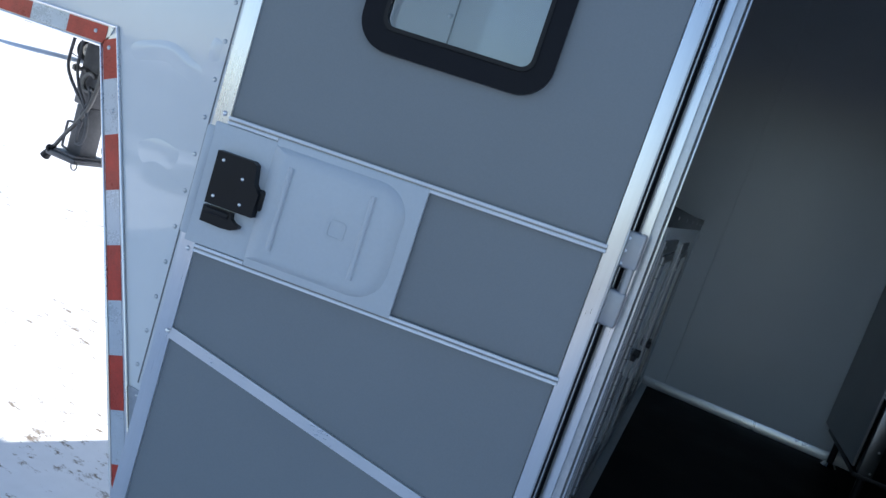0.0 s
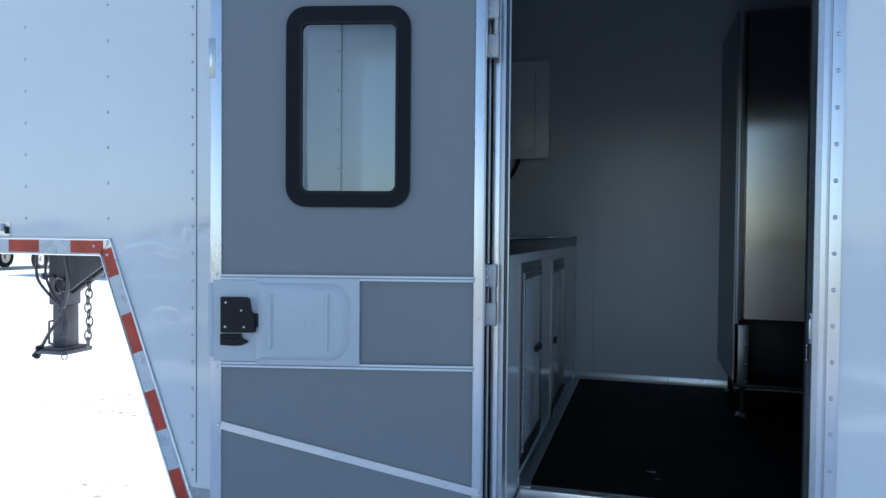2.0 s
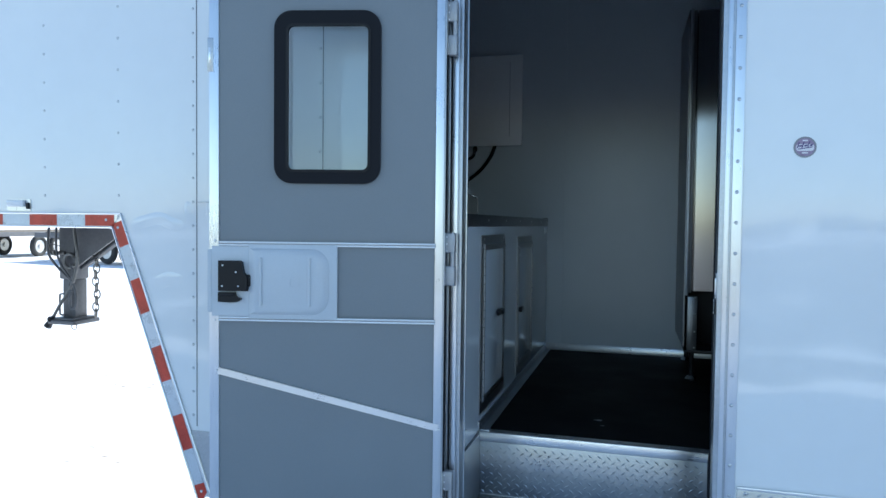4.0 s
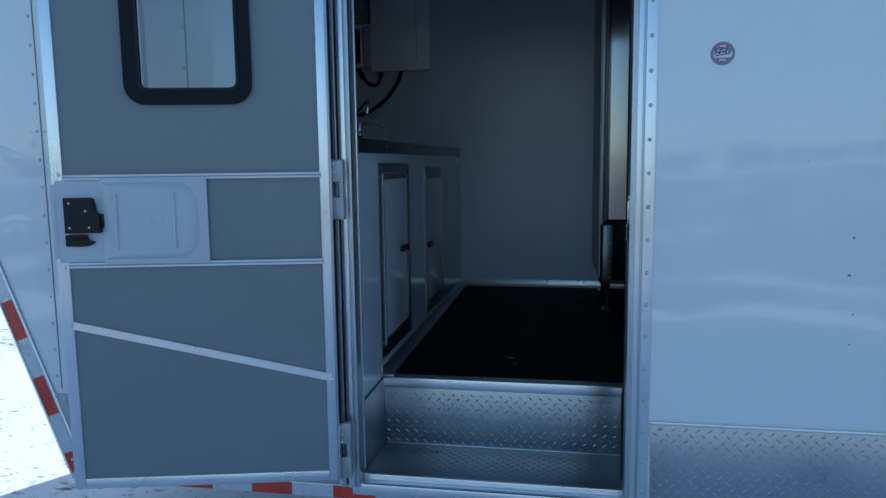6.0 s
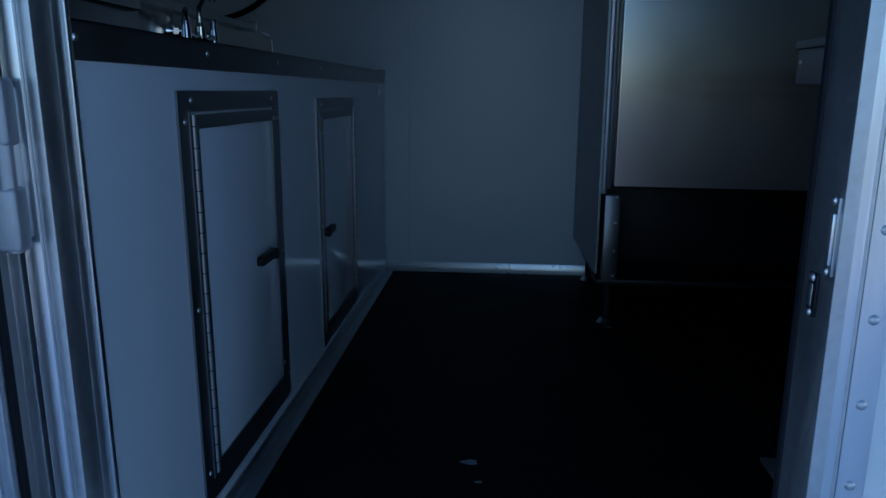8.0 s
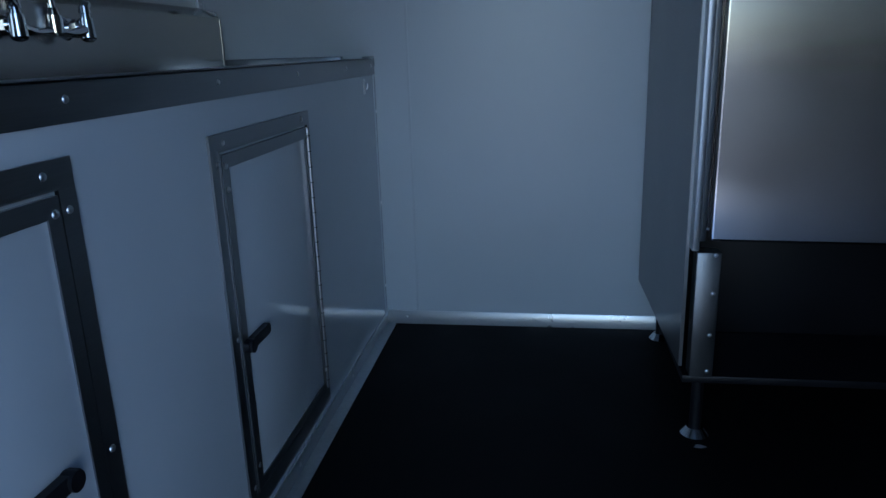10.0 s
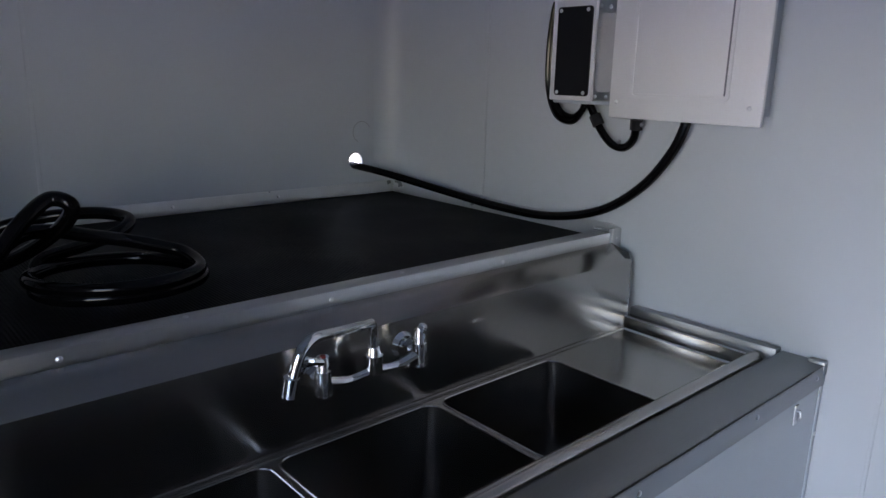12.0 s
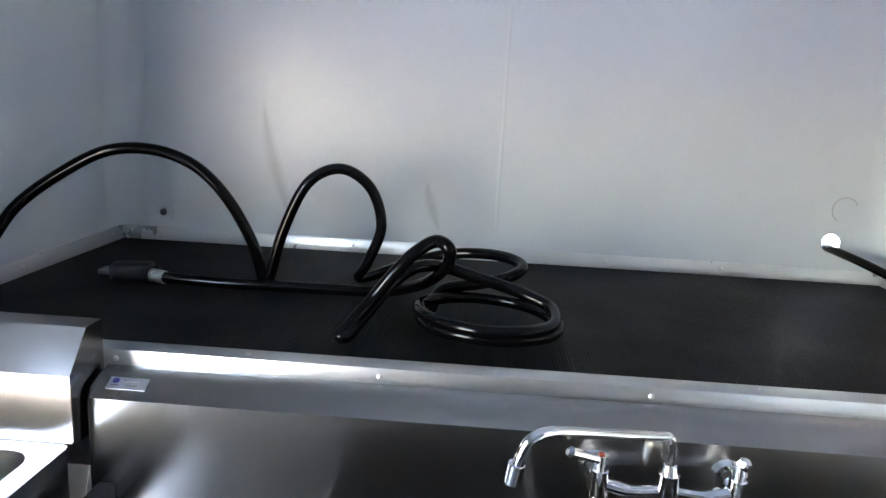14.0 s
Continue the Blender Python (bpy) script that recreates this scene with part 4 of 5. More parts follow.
def cab_door(c, hinge_near, wl, wr, wt, wb, ly, lz):
    """A framed flap on the cabinet front: steel frame, vinyl leaf with steel edging, piano hinge and paddle latch."""
    y0, y1, z0, z1 = c
    ob = thing("cabinet_door", (XC, (y0 + y1) / 2, z0), "white cabinet door in a riveted steel frame, shut", "cabinet door", "sink cabinet doors")
    part("door_frame", sheet([cab_hole(y0, y1, z0, z1), cab_hole(y0 + wl, y1 - wr, z0 + wb, z1 - wt)], yz(XC + 0.0006), (0.004, 0, 0)), STEELDK, ob, "dull stainless frame", False)
    part("frame_lip", sheet([cab_hole(y0 + wl - 0.004, y1 - wr + 0.004, z0 + wb - 0.004, z1 - wt + 0.004), cab_hole(y0 + wl, y1 - wr, z0 + wb, z1 - wt)], yz(XC - 0.015), (0.0205, 0, 0)), STEELDK, ob, smooth=False)
    a0, a1, b0, b1 = y0 + wl + 0.004, y1 - wr - 0.004, z0 + wb + 0.004, z1 - wt - 0.005
    leaf = part("leaf", boxed((XC - 0.008, a0, b0), (XC + 0.004, a1, b1), 0.001), CAB, ob, "white vinyl door leaf")
    part("leaf_edging", sheet([cab_hole(a0, a1, b0, b1), cab_hole(a0 + 0.024, a1 - 0.022, b0 + 0.018, b1 - 0.024)], yz(XC + 0.0042), (0.0025, 0, 0)), STEELDK, leaf, "stainless edging", False)
    hy = a0 + 0.004 if hinge_near else a1 - 0.004
    part("piano_hinge", cyl(bmesh.new(), (XC + 0.007, hy, b0), (XC + 0.007, hy, b1), 0.0055, seg=10), STEELDK, ob, "long piano hinge")
    for k in range(18):
        z = b0 + 0.02 + k * (b1 - b0 - 0.04) / 17
        part("hinge_joint", cyl(bmesh.new(), (XC + 0.007, hy, z), (XC + 0.007, hy, z + 0.002), 0.0060, seg=10), BLACK, ob)
    lat = part("latch", sheet([rrect(ly - 0.053, lz - 0.010, ly + 0.053, lz + 0.011, 0.008, 4)], yz(XC + 0.005), (0.012, 0, 0)), BLACK, ob, "black swing latch")
    side = 0.038 if hinge_near else -0.038
    part("latch_boss", cyl(bmesh.new(), (XC + 0.005, ly + side, lz), (XC + 0.022, ly + side, lz), 0.013), BLACK, lat)
    for y, z in ((y0 + 0.022, z1 - 0.05), (y0 + 0.05, z1 - 0.016), (y1 - 0.05, z1 - 0.016), (y1 - 0.016, z1 - 0.06), (y1 - 0.016, z0 + 0.06), (y0 + 0.022, z0 + 0.06), (y0 + 0.022, (z0 + z1) / 2), (y1 - 0.016, (z0 + z1) / 2)):
        dot("screw", SCREW, (XC + 0.0046, y, z), ob, 90)
    for y, z in ((a0 + 0.012, b1 - 0.02), (a1 - 0.010, b1 - 0.02), (a0 + 0.012, b1 - 0.06), (a1 - 0.010, b0 + 0.05), (a0 + 0.012, b0 + 0.05)):
        dot("screw", SCREW, (XC + 0.0067, y, z), ob, 90)
    return ob


cab_door(C1, True, 0.042, 0.030, 0.0345, 0.044, 0.562, 1.172)
cab_door(C2, False, 0.032, 0.016, 0.031, 0.040, 1.135, 1.122)

# ---------------------------------------------------------------- triple sink
sink = thing("triple_sink", (-0.25, 1.25, 1.3), "stainless three-bowl sink with drainboards and tall backsplash", "sink")
BOWLS = [(0.775, 1.122), (1.136, 1.484), (1.498, 1.850)]
SX0, SX1, SZ = -0.432, -0.100, 1.568
SY0, SY1 = 0.402, 2.172
part("sink_deck", sheet([[(SX0, SY0), (SX1, SY0), (SX1, SY1), (SX0, SY1)]] + [rrect(-0.414, a, -0.122, b, 0.030, 5) for a, b in BOWLS], xy(SZ), (0, 0, -0.004)), STEEL, sink, "brushed stainless drainboard deck")
for a, b in BOWLS:
    bm = bmesh.new()
    top, low = rrect(-0.414, a, -0.122, b, 0.030, 5), rrect(-0.400, a + 0.012, -0.136, b - 0.012, 0.035, 5)
    loops = [[bm.verts.new((u, v, z)) for u, v in lp] for lp, z in ((top, SZ), (top, SZ - 0.012), (low, SZ - 0.27), (rrect(-0.385, a + 0.03, -0.151, b - 0.03, 0.03, 5), SZ - 0.29))]
    for lo, hi in zip(loops[1:], loops):
        for i in range(len(hi)):
            bm.faces.new((hi[i], hi[(i + 1) % len(hi)], lo[(i + 1) % len(hi)], lo[i]))
    bm.faces.new(loops[-1])
    bowl = part("bowl", bm, STEEL, sink, "deep stainless bowl")
    part("bowl_rim", tube(bmesh.new(), [(u, v, SZ) for u, v in top], 0.0022, 6, True), STEEL, bowl)
    part("drain", cyl(bmesh.new(), (-0.268, (a + b) / 2, SZ - 0.292), (-0.268, (a + b) / 2, SZ - 0.284), 0.045, seg=20), CHROME, bowl)
part("front_rim", tube(bmesh.new(), [(SX1 + 0.016, SY0, SZ + 0.026), (SX1 + 0.016, SY1 - 0.006, SZ + 0.026)], 0.019, 14), STEEL, sink, "rolled stainless front rim")
part("front_rim_drop", boxed((SX1 - 0.002, SY0, SZ - 0.003), (SX1 + 0.004, SY1, SZ + 0.022), 0.001), STEEL, sink)
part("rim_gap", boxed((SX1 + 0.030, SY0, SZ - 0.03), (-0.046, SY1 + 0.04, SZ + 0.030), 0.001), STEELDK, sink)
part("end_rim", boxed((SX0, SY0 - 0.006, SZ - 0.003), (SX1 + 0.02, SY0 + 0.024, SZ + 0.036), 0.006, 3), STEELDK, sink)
part("end_rim", boxed((SX0, SY1 - 0.008, SZ - 0.003), (SX1 + 0.020, SY1 + 0.016, SZ + 0.036), 0.003, 2), STEEL, sink)
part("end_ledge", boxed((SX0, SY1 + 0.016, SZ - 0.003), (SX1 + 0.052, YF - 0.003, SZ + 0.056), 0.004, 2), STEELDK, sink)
for z in (SZ + 0.035, SZ + 0.001):
    part("rim_fold", tube(bmesh.new(), [(SX0 + 0.004, SY1 - 0.008, z), (SX1 - 0.004, SY1 - 0.008, z)], 0.0022, 6), ALUBRIGHT, sink, "bright folded edge")
prof = [(SX0, SZ - 0.004), (SX0, 1.752), (-0.4945, 1.783), (-0.504, 1.783), (-0.504, 1.776), (-0.497, 1.776), (SX0 - 0.005, 1.745), (SX0 - 0.005, SZ - 0.004)]
part("backsplash", sheet([prof], lambda u, v: (u, SY0 - 0.015, v), (0, SY1 - SY0 + 0.02, 0)), STEEL, sink, "brushed stainless backsplash with a sloped top")
for y in (SY0 - 0.017, SY1 + 0.005):
    cap = [(SX0 + 0.001, SZ + 0.02), (SX0 + 0.001, 1.745), (SX0 - 0.012, 1.768), (-0.500, 1.785), (-0.505, 1.77), (-0.505, SZ + 0.02)]
    part("end_cap", sheet([cap], lambda u, v, y=y: (u, y, v), (0, 0.003, 0)), STEELZ, sink)
part("seam_bead", tube(bmesh.new(), [(SX0 + 0.003, SY0, SZ + 0.002), (SX0 + 0.003, SY1, SZ + 0.002)], 0.004, 6), STEEL, sink)
lab = part("maker_label", sheet([[(0.405, 0.0), (0.472, 0.0), (0.472, 0.026), (0.405, 0.026)]], lambda u, v: (-0.452 - v * 0.86, u, 1.7625 + v * 0.43), (0.0003, 0, 0.0006)), ALUDULL, sink, "small clear label with blue mark", False)
part("label_mark", sheet([circle(0.417, 0.017, 0.006, 12)], lambda u, v: (-0.4515 - v * 0.86, u, 1.7636 + v * 0.43), (0.0002, 0, 0.0004)), INK_BLUE, lab, smooth=False)
for v, a, b in ((0.018, 0.430, 0.462), (0.007, 0.412, 0.424), (0.007, 0.436, 0.456)):
    part("label_bar", sheet([[(a, v - 0.0015), (b, v - 0.0015), (b, v + 0.0015), (a, v + 0.0015)]], lambda u, w_: (-0.4515 - w_ * 0.86, u, 1.7636 + w_ * 0.43), (0.0002, 0, 0.0004)), INK_GREY, lab, smooth=False)

# faucet
fau = thing("faucet", (SX0, 1.318, 1.70), "chrome wall faucet with swing spout and two levers", "faucet")
for y, tone in ((1.214, RED), (1.422, INK_BLUE)):
    part("flange", cyl(bmesh.new(), (SX0, y, 1.703), (SX0 + 0.010, y, 1.703), 0.026, 0.020, 20), CHROME, fau)
    part("inlet", cyl(bmesh.new(), (SX0 + 0.008, y, 1.703), (-0.378, y, 1.703), 0.0125, seg=14), CHROME, fau)
    part("inlet_nut", cyl(bmesh.new(), (SX0 + 0.018, y, 1.703), (SX0 + 0.034, y, 1.703), 0.018, seg=6), CHROME, fau)
    v = part("valve", cyl(bmesh.new(), (-0.382, y, 1.682), (-0.382, y, 1.722), 0.0165, 0.0135, 16), CHROME, fau)
    part("valve_cap", ball(bmesh.new(), (-0.382, y, 1.682), 0.0165, 0.6), CHROME, v)
    part("bonnet", cyl(bmesh.new(), (-0.382, y, 1.722), (-0.382, y, 1.736), 0.011, 0.009, 12), CHROME, v)
    d = (0.026, -0.056, 0.024) if y < 1.3 else (0.004, 0.006, 0.020)
    lb = tube(bmesh.new(), [(-0.382 + d[0] * f, y + d[1] * f, 1.737 + d[2] * f) for f in (0, 0.25, 0.6, 0.9, 1.0)], [0.0095, 0.0075, 0.0075, 0.0095, 0.005] if y < 1.3 else [0.009, 0.010, 0.011, 0.009, 0.006], 10)
    cyl(lb, (-0.382, y, 1.732), (-0.382, y, 1.747), 0.0125, 0.0105, 14)
    lever = part("lever", lb, CHROME, fau)
    part("index_button", cyl(bmesh.new(), (-0.382, y, 1.7465), (-0.382, y, 1.7490), 0.0050, seg=12), tone, lever)
part("body", tube(bmesh.new(), smooth_line([(-0.382, 1.222, 1.698), (-0.382, 1.262, 1.690), (-0.382, 1.318, 1.694), (-0.382, 1.374, 1.690), (-0.382, 1.414, 1.698)], 5), [0.0105] * 5 + [0.0085] * 11 + [0.0105] * 5, 12), CHROME, fau)
part("spout_nut", cyl(bmesh.new(), (-0.382, 1.318, 1.690), (-0.382, 1.318, 1.724), 0.0165, seg=12), CHROME, fau)
part("spout_collar", cyl(bmesh.new(), (-0.382, 1.318, 1.724), (-0.382, 1.318, 1.738), 0.0135, 0.010, 14), CHROME, fau)
sp = smooth_line([(-0.383, 1.318, 1.73), (-0.383, 1.317, 1.766), (-0.377, 1.309, 1.785), (-0.355, 1.278, 1.795), (-0.264, 1.146, 1.836), (-0.243, 1.112, 1.844), (-0.234, 1.090, 1.836), (-0.234, 1.079, 1.812), (-0.237, 1.074, 1.788)], 6)
part("spout", tube(bmesh.new(), sp, 0.0082, 12), CHROME, fau, "long chrome swing spout")
part("aerator", cyl(bmesh.new(), (-0.2365, 1.0745, 1.800), (-0.239, 1.071, 1.772), 0.0112, seg=14), CHROME, fau)

# hand sink beside it
hs = thing("hand_sink", (-0.3, 0.14, 1.45), "small stainless hand sink with raised backsplash", "sink")
hp = [(-0.398, 1.68), (-0.398, 1.802), (-0.452, 1.866), (-0.500, 1.866), (-0.500, 1.68)]
part("backsplash", sheet([hp], lambda u, v: (u, YI + 0.004, v), (0, 0.378 - YI - 0.004, 0)), STEEL, hs, "brushed stainless backsplash")
part("rim", sheet([rrect(-0.396, YI + 0.004, -0.085, 0.374, 0.012, 3), rrect(-0.366, YI + 0.04, -0.120, 0.338, 0.04, 5)], xy(1.672), (0, 0, 0.014)), STEEL, hs)
bm = bmesh.new()
loops = [[bm.verts.new((u, v, z)) for u, v in lp] for lp, z in ((rrect(-0.366, YI + 0.04, -0.120, 0.338, 0.04, 5), 1.682), (rrect(-0.350, YI + 0.055, -0.135, 0.322, 0.05, 5), 1.56), (rrect(-0.32, YI + 0.08, -0.16, 0.29, 0.05, 5), 1.548))]
for lo, hi in zip(loops[1:], loops):
    for i in range(len(hi)):
        bm.faces.new((hi[i], hi[(i + 1) % len(hi)], lo[(i + 1) % len(hi)], lo[i]))
bm.faces.new(loops[-1])
part("basin", bm, STEEL, hs, "shallow stainless basin")
part("apron", boxed((-0.108, YI + 0.004, 1.53), (-0.092, 0.370, 1.672), 0.002), STEELZ, hs)
part("side", boxed((-0.394, 0.360, 1.53), (-0.10, 0.370, 1.672), 0.002), STEELZ, hs)
part("bracket", boxed((-0.394, YI + 0.004, 1.50), (-0.10, 0.355, 1.545), 0.003), STEELDK, hs)

# ---------------------------------------------------------------- things on the deck
feed = thing("supply_cable", (-0.8, 2.18, 1.83), "thick black supply cable sagging from wall hole to panel", "cable")
path = smooth_line([(XN - 0.06, 2.05, 1.890), (XN, 2.052, 1.888), (-1.36, 2.092, 1.872), (-1.15, 2.155, 1.838), (-0.92, 2.178, 1.818), (-0.72, 2.186, 1.820), (-0.55, 2.186, 1.862), (-0.43, 2.184, 1.94), (-0.355, 2.180, 2.03), (-0.322, 2.176, 2.10), (-0.320, 2.175, 2.14)], 6)
part("jacket", tube(bmesh.new(), path, 0.0125, 12), CABLE, feed)
tagged(done("mark_ring", sheet([circle(2.080, 2.004, 0.038, 28)[2:20] + circle(2.080, 2.004, 0.0355, 28)[2:20][::-1]], yz(XN + 0.0004), (0.0006, 0, 0)), SMUDGE), "faint round pencil mark on the partition", "stain", kind="structure")
# soft shadows of the two cord arches, painted on the partition as nested shapes
for y0, z0, y1, z1, w in ((0.350, 2.230, 0.445, 1.850, 0.026), (0.850, 2.015, 0.892, 1.865, 0.022)):
    for k, (grow, tone) in enumerate(((1.0, CORD_SHADE_A), (0.68, CORD_SHADE_B), (0.38, CORD_SHADE_C))):
        lp = []
        for sgn in (1, -1):
            for i in range(9)[::sgn]:
                f = i / 8
                g = 0.5 + (f - 0.5) * (0.75 + 0.25 * grow)
                lp.append((y0 + (y1 - y0) * g ** 1.6 + sgn * w * grow * math.sin(math.pi * (0.04 + 0.92 * f)), z0 + (z1 - z0) * g))
        tagged(done("painted_cord_shadow", sheet([lp], yz(XN + 0.0004 + 0.0004 * k), (0.0004, 0, 0)), tone, False), "faint painted shadow of the cord arches on the white partition", "stain", kind="structure")
outlet = thing("capped_hole", (XN, 0.034, 1.874), "small white cover plate with a dark hole", "cover plate")
part("plate", sheet([rrect(0.004, 1.848, 0.062, 1.915, 0.008, 3)], yz(XN + 0.0003), (0.002, 0, 0)), VINYL, outlet)
part("plug_hole", cyl(bmesh.new(), (XN + 0.0024, 0.034, 1.873), (XN + 0.006, 0.034, 1.873), 0.010, seg=12), BLACK, outlet)

cord = thing("extension_cable", (-0.85, 0.8, DECK), "heavy black power cord in loose loops, plug attached", "cord")
R = 0.0135
cz = DECK + R
lead = [(-1.005, 0.255, 0.004), (-1.005, 0.40, 0), (-1.01, 0.57, 0), (-1.015, 0.745, 0), (-0.998, 0.82, 0.012), (-0.924, 0.896, 0.055), (-0.818, 0.944, 0.12), (-0.760, 0.953, 0.168)]
hook = [(-0.775, 0.925, 0.182), (-0.759, 0.885, 0.160), (-0.752, 0.844, 0.115), (-0.748, 0.803, 0.060), (-0.720, 0.769, 0.020), (-0.686, 0.752, 0.002), (-0.690, 0.766, 0.002), (-0.752, 0.790, 0.028),
        (-0.818, 0.831, 0.073), (-0.842, 0.879, 0.108), (-0.866, 0.938, 0.108), (-0.870, 1.011, 0.088), (-0.878, 1.080, 0.068), (-0.861, 1.136, 0.052), (-0.832, 1.172, 0.040)]
coil = [(-0.825 + 0.017 * math.cos(a) + (0.136 - 0.012 * k / 18) * math.sin(a), 1.040 + (0.142 + 0.004 * (k % 3)) * math.cos(a), 0.030 * (1 - k / 18)) for k, a in ((k, 0.45 + k * 2 * math.pi / 10.6) for k in range(17))]
back_loop = [(-0.952, 0.935, 0.034), (-0.944, 1.019, 0.056), (-0.939, 1.082, 0.076), (-0.990, 1.116, 0.090), (-1.057, 1.084, 0.095), (-1.110, 1.011, 0.090), (-1.137, 0.925, 0.075), (-1.165, 0.844, 0.045), (-1.165, 0.780, 0.018), (-1.130, 0.712, 0.002)]
arches = [(-1.112, 0.735, 0.05), (-1.100, 0.768, 0.145), (-1.090, 0.740, 0.240), (-1.080, 0.668, 0.284), (-1.070, 0.590, 0.246), (-1.060, 0.533, 0.128), (-1.050, 0.500, 0.004),
          (-1.050, 0.486, 0.006), (-1.030, 0.465, 0.10), (-1.010, 0.412, 0.206), (-0.998, 0.340, 0.280), (-0.982, 0.250, 0.313), (-0.962, 0.150, 0.306), (-0.945, 0.048, 0.250),
          (-0.915, -0.040, 0.175), (-0.870, -0.078, 0.095), (-0.790, -0.082, 0.025), (-0.70, -0.082, 0)]
pts = [(x, y, cz + z) for x, y, z in lead + hook + coil + back_loop + arches]
part("cord", tube(bmesh.new(), smooth_line(pts, 8), R, 14), CABLE, cord)
part("collar", cyl(bmesh.new(), (-1.012, 0.222, cz + 0.006), (-1.005, 0.258, cz + 0.004), 0.0165, seg=16), ALU, cord, "bright metal cord clamp")
pb = boxed((-0.028, -0.050, -0.022), (0.028, 0.050, 0.022), 0.012, 3)
cyl(pb, (0, 0.02, 0), (0, 0.062, -0.004), 0.021, 0.016, 16)
bmesh.ops.transform(pb, matrix=pose(-1.022, 0.170, DECK + 0.024, 0, 0, 12), verts=pb.verts)
plug = part("plug", pb, BLACK, cord, "black moulded plug head")
for dx, dy in ((-0.015, -0.062), (0.015, -0.062), (0.0, -0.062)):
    part("prong", boxed((-1.025 + dx - 0.003, 0.112 + dy * 0.3 - 0.004, DECK + 0.014), (-1.025 + dx + 0.003, 0.112 + dy * 0.3 + 0.030, DECK + 0.026), 0.001), STEELDK, plug)

# ---------------------------------------------------------------- electrics on the far wall
pan = thing("breaker_panel", (-0.31, YF, 2.11), "white steel breaker panel with a shut door", "electric panel")
part("back_box", boxed((-0.492, 2.140, 2.132), (-0.146, YF - 0.0005, 2.70), 0.003), BOXGREY, pan)
part("cover", boxed((-0.506, 2.126, 2.112), (-0.122, 2.140, 2.722), 0.004), PANELWHITE, pan)
leafp = part("panel_door", boxed((-0.436, 2.1215, 2.172), (-0.208, 2.1265, 2.675), 0.002), PANELWHITE, pan)
for lp in ((-0.447, 2.160, -0.197, 2.687),):
    part("door_bead", sheet([rrect(*lp, 0.012, 4), rrect(lp[0] + 0.007, lp[1] + 0.007, lp[2] - 0.007, lp[3] - 0.007, 0.008, 4)], xz(2.1235), (0, 0.003, 0)), PANELWHITE, pan)
part("door_gap", boxed((-0.2082, 2.1205, 2.174), (-0.2062, 2.1245, 2.673)), INK_GREY, leafp, smooth=False)
part("catch_recess", sheet([rrect(-0.284, 2.385, -0.232, 2.424, 0.003, 3), rrect(-0.279, 2.390, -0.237, 2.419, 0.003, 3)], xz(2.1195), (0, 0.0022, 0)), PANELWHITE, leafp)
part("catch_slide", boxed((-0.276, 2.1195, 2.393), (-0.258, 2.1222, 2.416), 0.001), PANELWHITE, leafp)
for x, z in ((-0.485, 2.150), (-0.150, 2.150), (-0.485, 2.69), (-0.150, 2.69)):
    dot("screw", SCREW, (x, 2.126, z), pan)
con = thing("power_converter", (-0.584, YF, 2.14), "grey power converter with a flat black cover", "converter")
part("case", boxed((-0.699, 2.142, 2.140), (-0.480, YF - 0.0005, 2.412), 0.004), BOXGREY, con)
part("case_face", boxed((-0.702, 2.130, 2.148), (-0.566, 2.142, 2.402), 0.003), PANELWHITE, con)
part("vent_cover", sheet([rrect(-0.683, 2.160, -0.574, 2.381, 0.008, 3)], xz(2.126), (0, 0.004, 0)), BLACK, con, "flat black cover plate")
part("case_top", boxed((-0.703, 2.128, 2.395), (-0.480, 2.142, 2.408), 0.003), PANELWHITE, con)
sp2 = part("side_plate", boxed((-0.566, 2.138, 2.150), (-0.480, 2.1418, 2.394), 0.0015), ALUDULL, con)
part("side_plate_field", sheet([rrect(-0.553, 2.172, -0.488, 2.362, 0.003, 3)], xz(2.1365), (0, 0.0015, 0)), CASEGREY, sp2)
for x, z in ((-0.674, 2.168), (-0.588, 2.168), (-0.674, 2.372), (-0.588, 2.372), (-0.558, 2.380), (-0.530, 2.376), (-0.558, 2.160), (-0.525, 2.160)):
    dot("screw", SCREW, (x, 2.126 if x < -0.57 else 2.138, z), con)
tb = thing("transfer_box", (-0.614, YF, 2.42), "pale grey electric box with a colourful label", "electric box")
part("case", boxed((-0.706, 2.120, 2.412), (-0.524, YF - 0.0005, 2.76), 0.004), BOXBLUE, tb)
part("lid_edge", boxed((-0.709, 2.116, 2.408), (-0.520, 2.124, 2.418), 0.002), BOXBLUE, tb)
part("side_box", boxed((-0.522, 2.150, 2.415), (-0.482, YF - 0.0005, 2.70), 0.004), BLACK, tb)
lb = part("label", boxed((-0.678, 2.1185, 2.414), (-0.549, 2.1200, 2.60)), INK_LILAC, tb, "printed lilac label with orange and yellow bands", False)
swoosh = [(-0.675, 2.452), (-0.672, 2.464), (-0.655, 2.472), (-0.630, 2.466), (-0.595, 2.470), (-0.566, 2.478), (-0.553, 2.473), (-0.551, 2.452), (-0.562, 2.440), (-0.600, 2.441), (-0.640, 2.443)]
part("label_swoosh", sheet([swoosh], xz(2.1180), (0, 0.0004, 0)), INK_ORANGE, lb, smooth=False)
part("label_figure", sheet([[(-0.651, 2.466), (-0.652, 2.480), (-0.644, 2.486), (-0.642, 2.497), (-0.636, 2.497), (-0.634, 2.486), (-0.625, 2.484), (-0.624, 2.467)]], xz(2.1176), (0, 0.0004, 0)), INK_BLUE, lb, smooth=False)
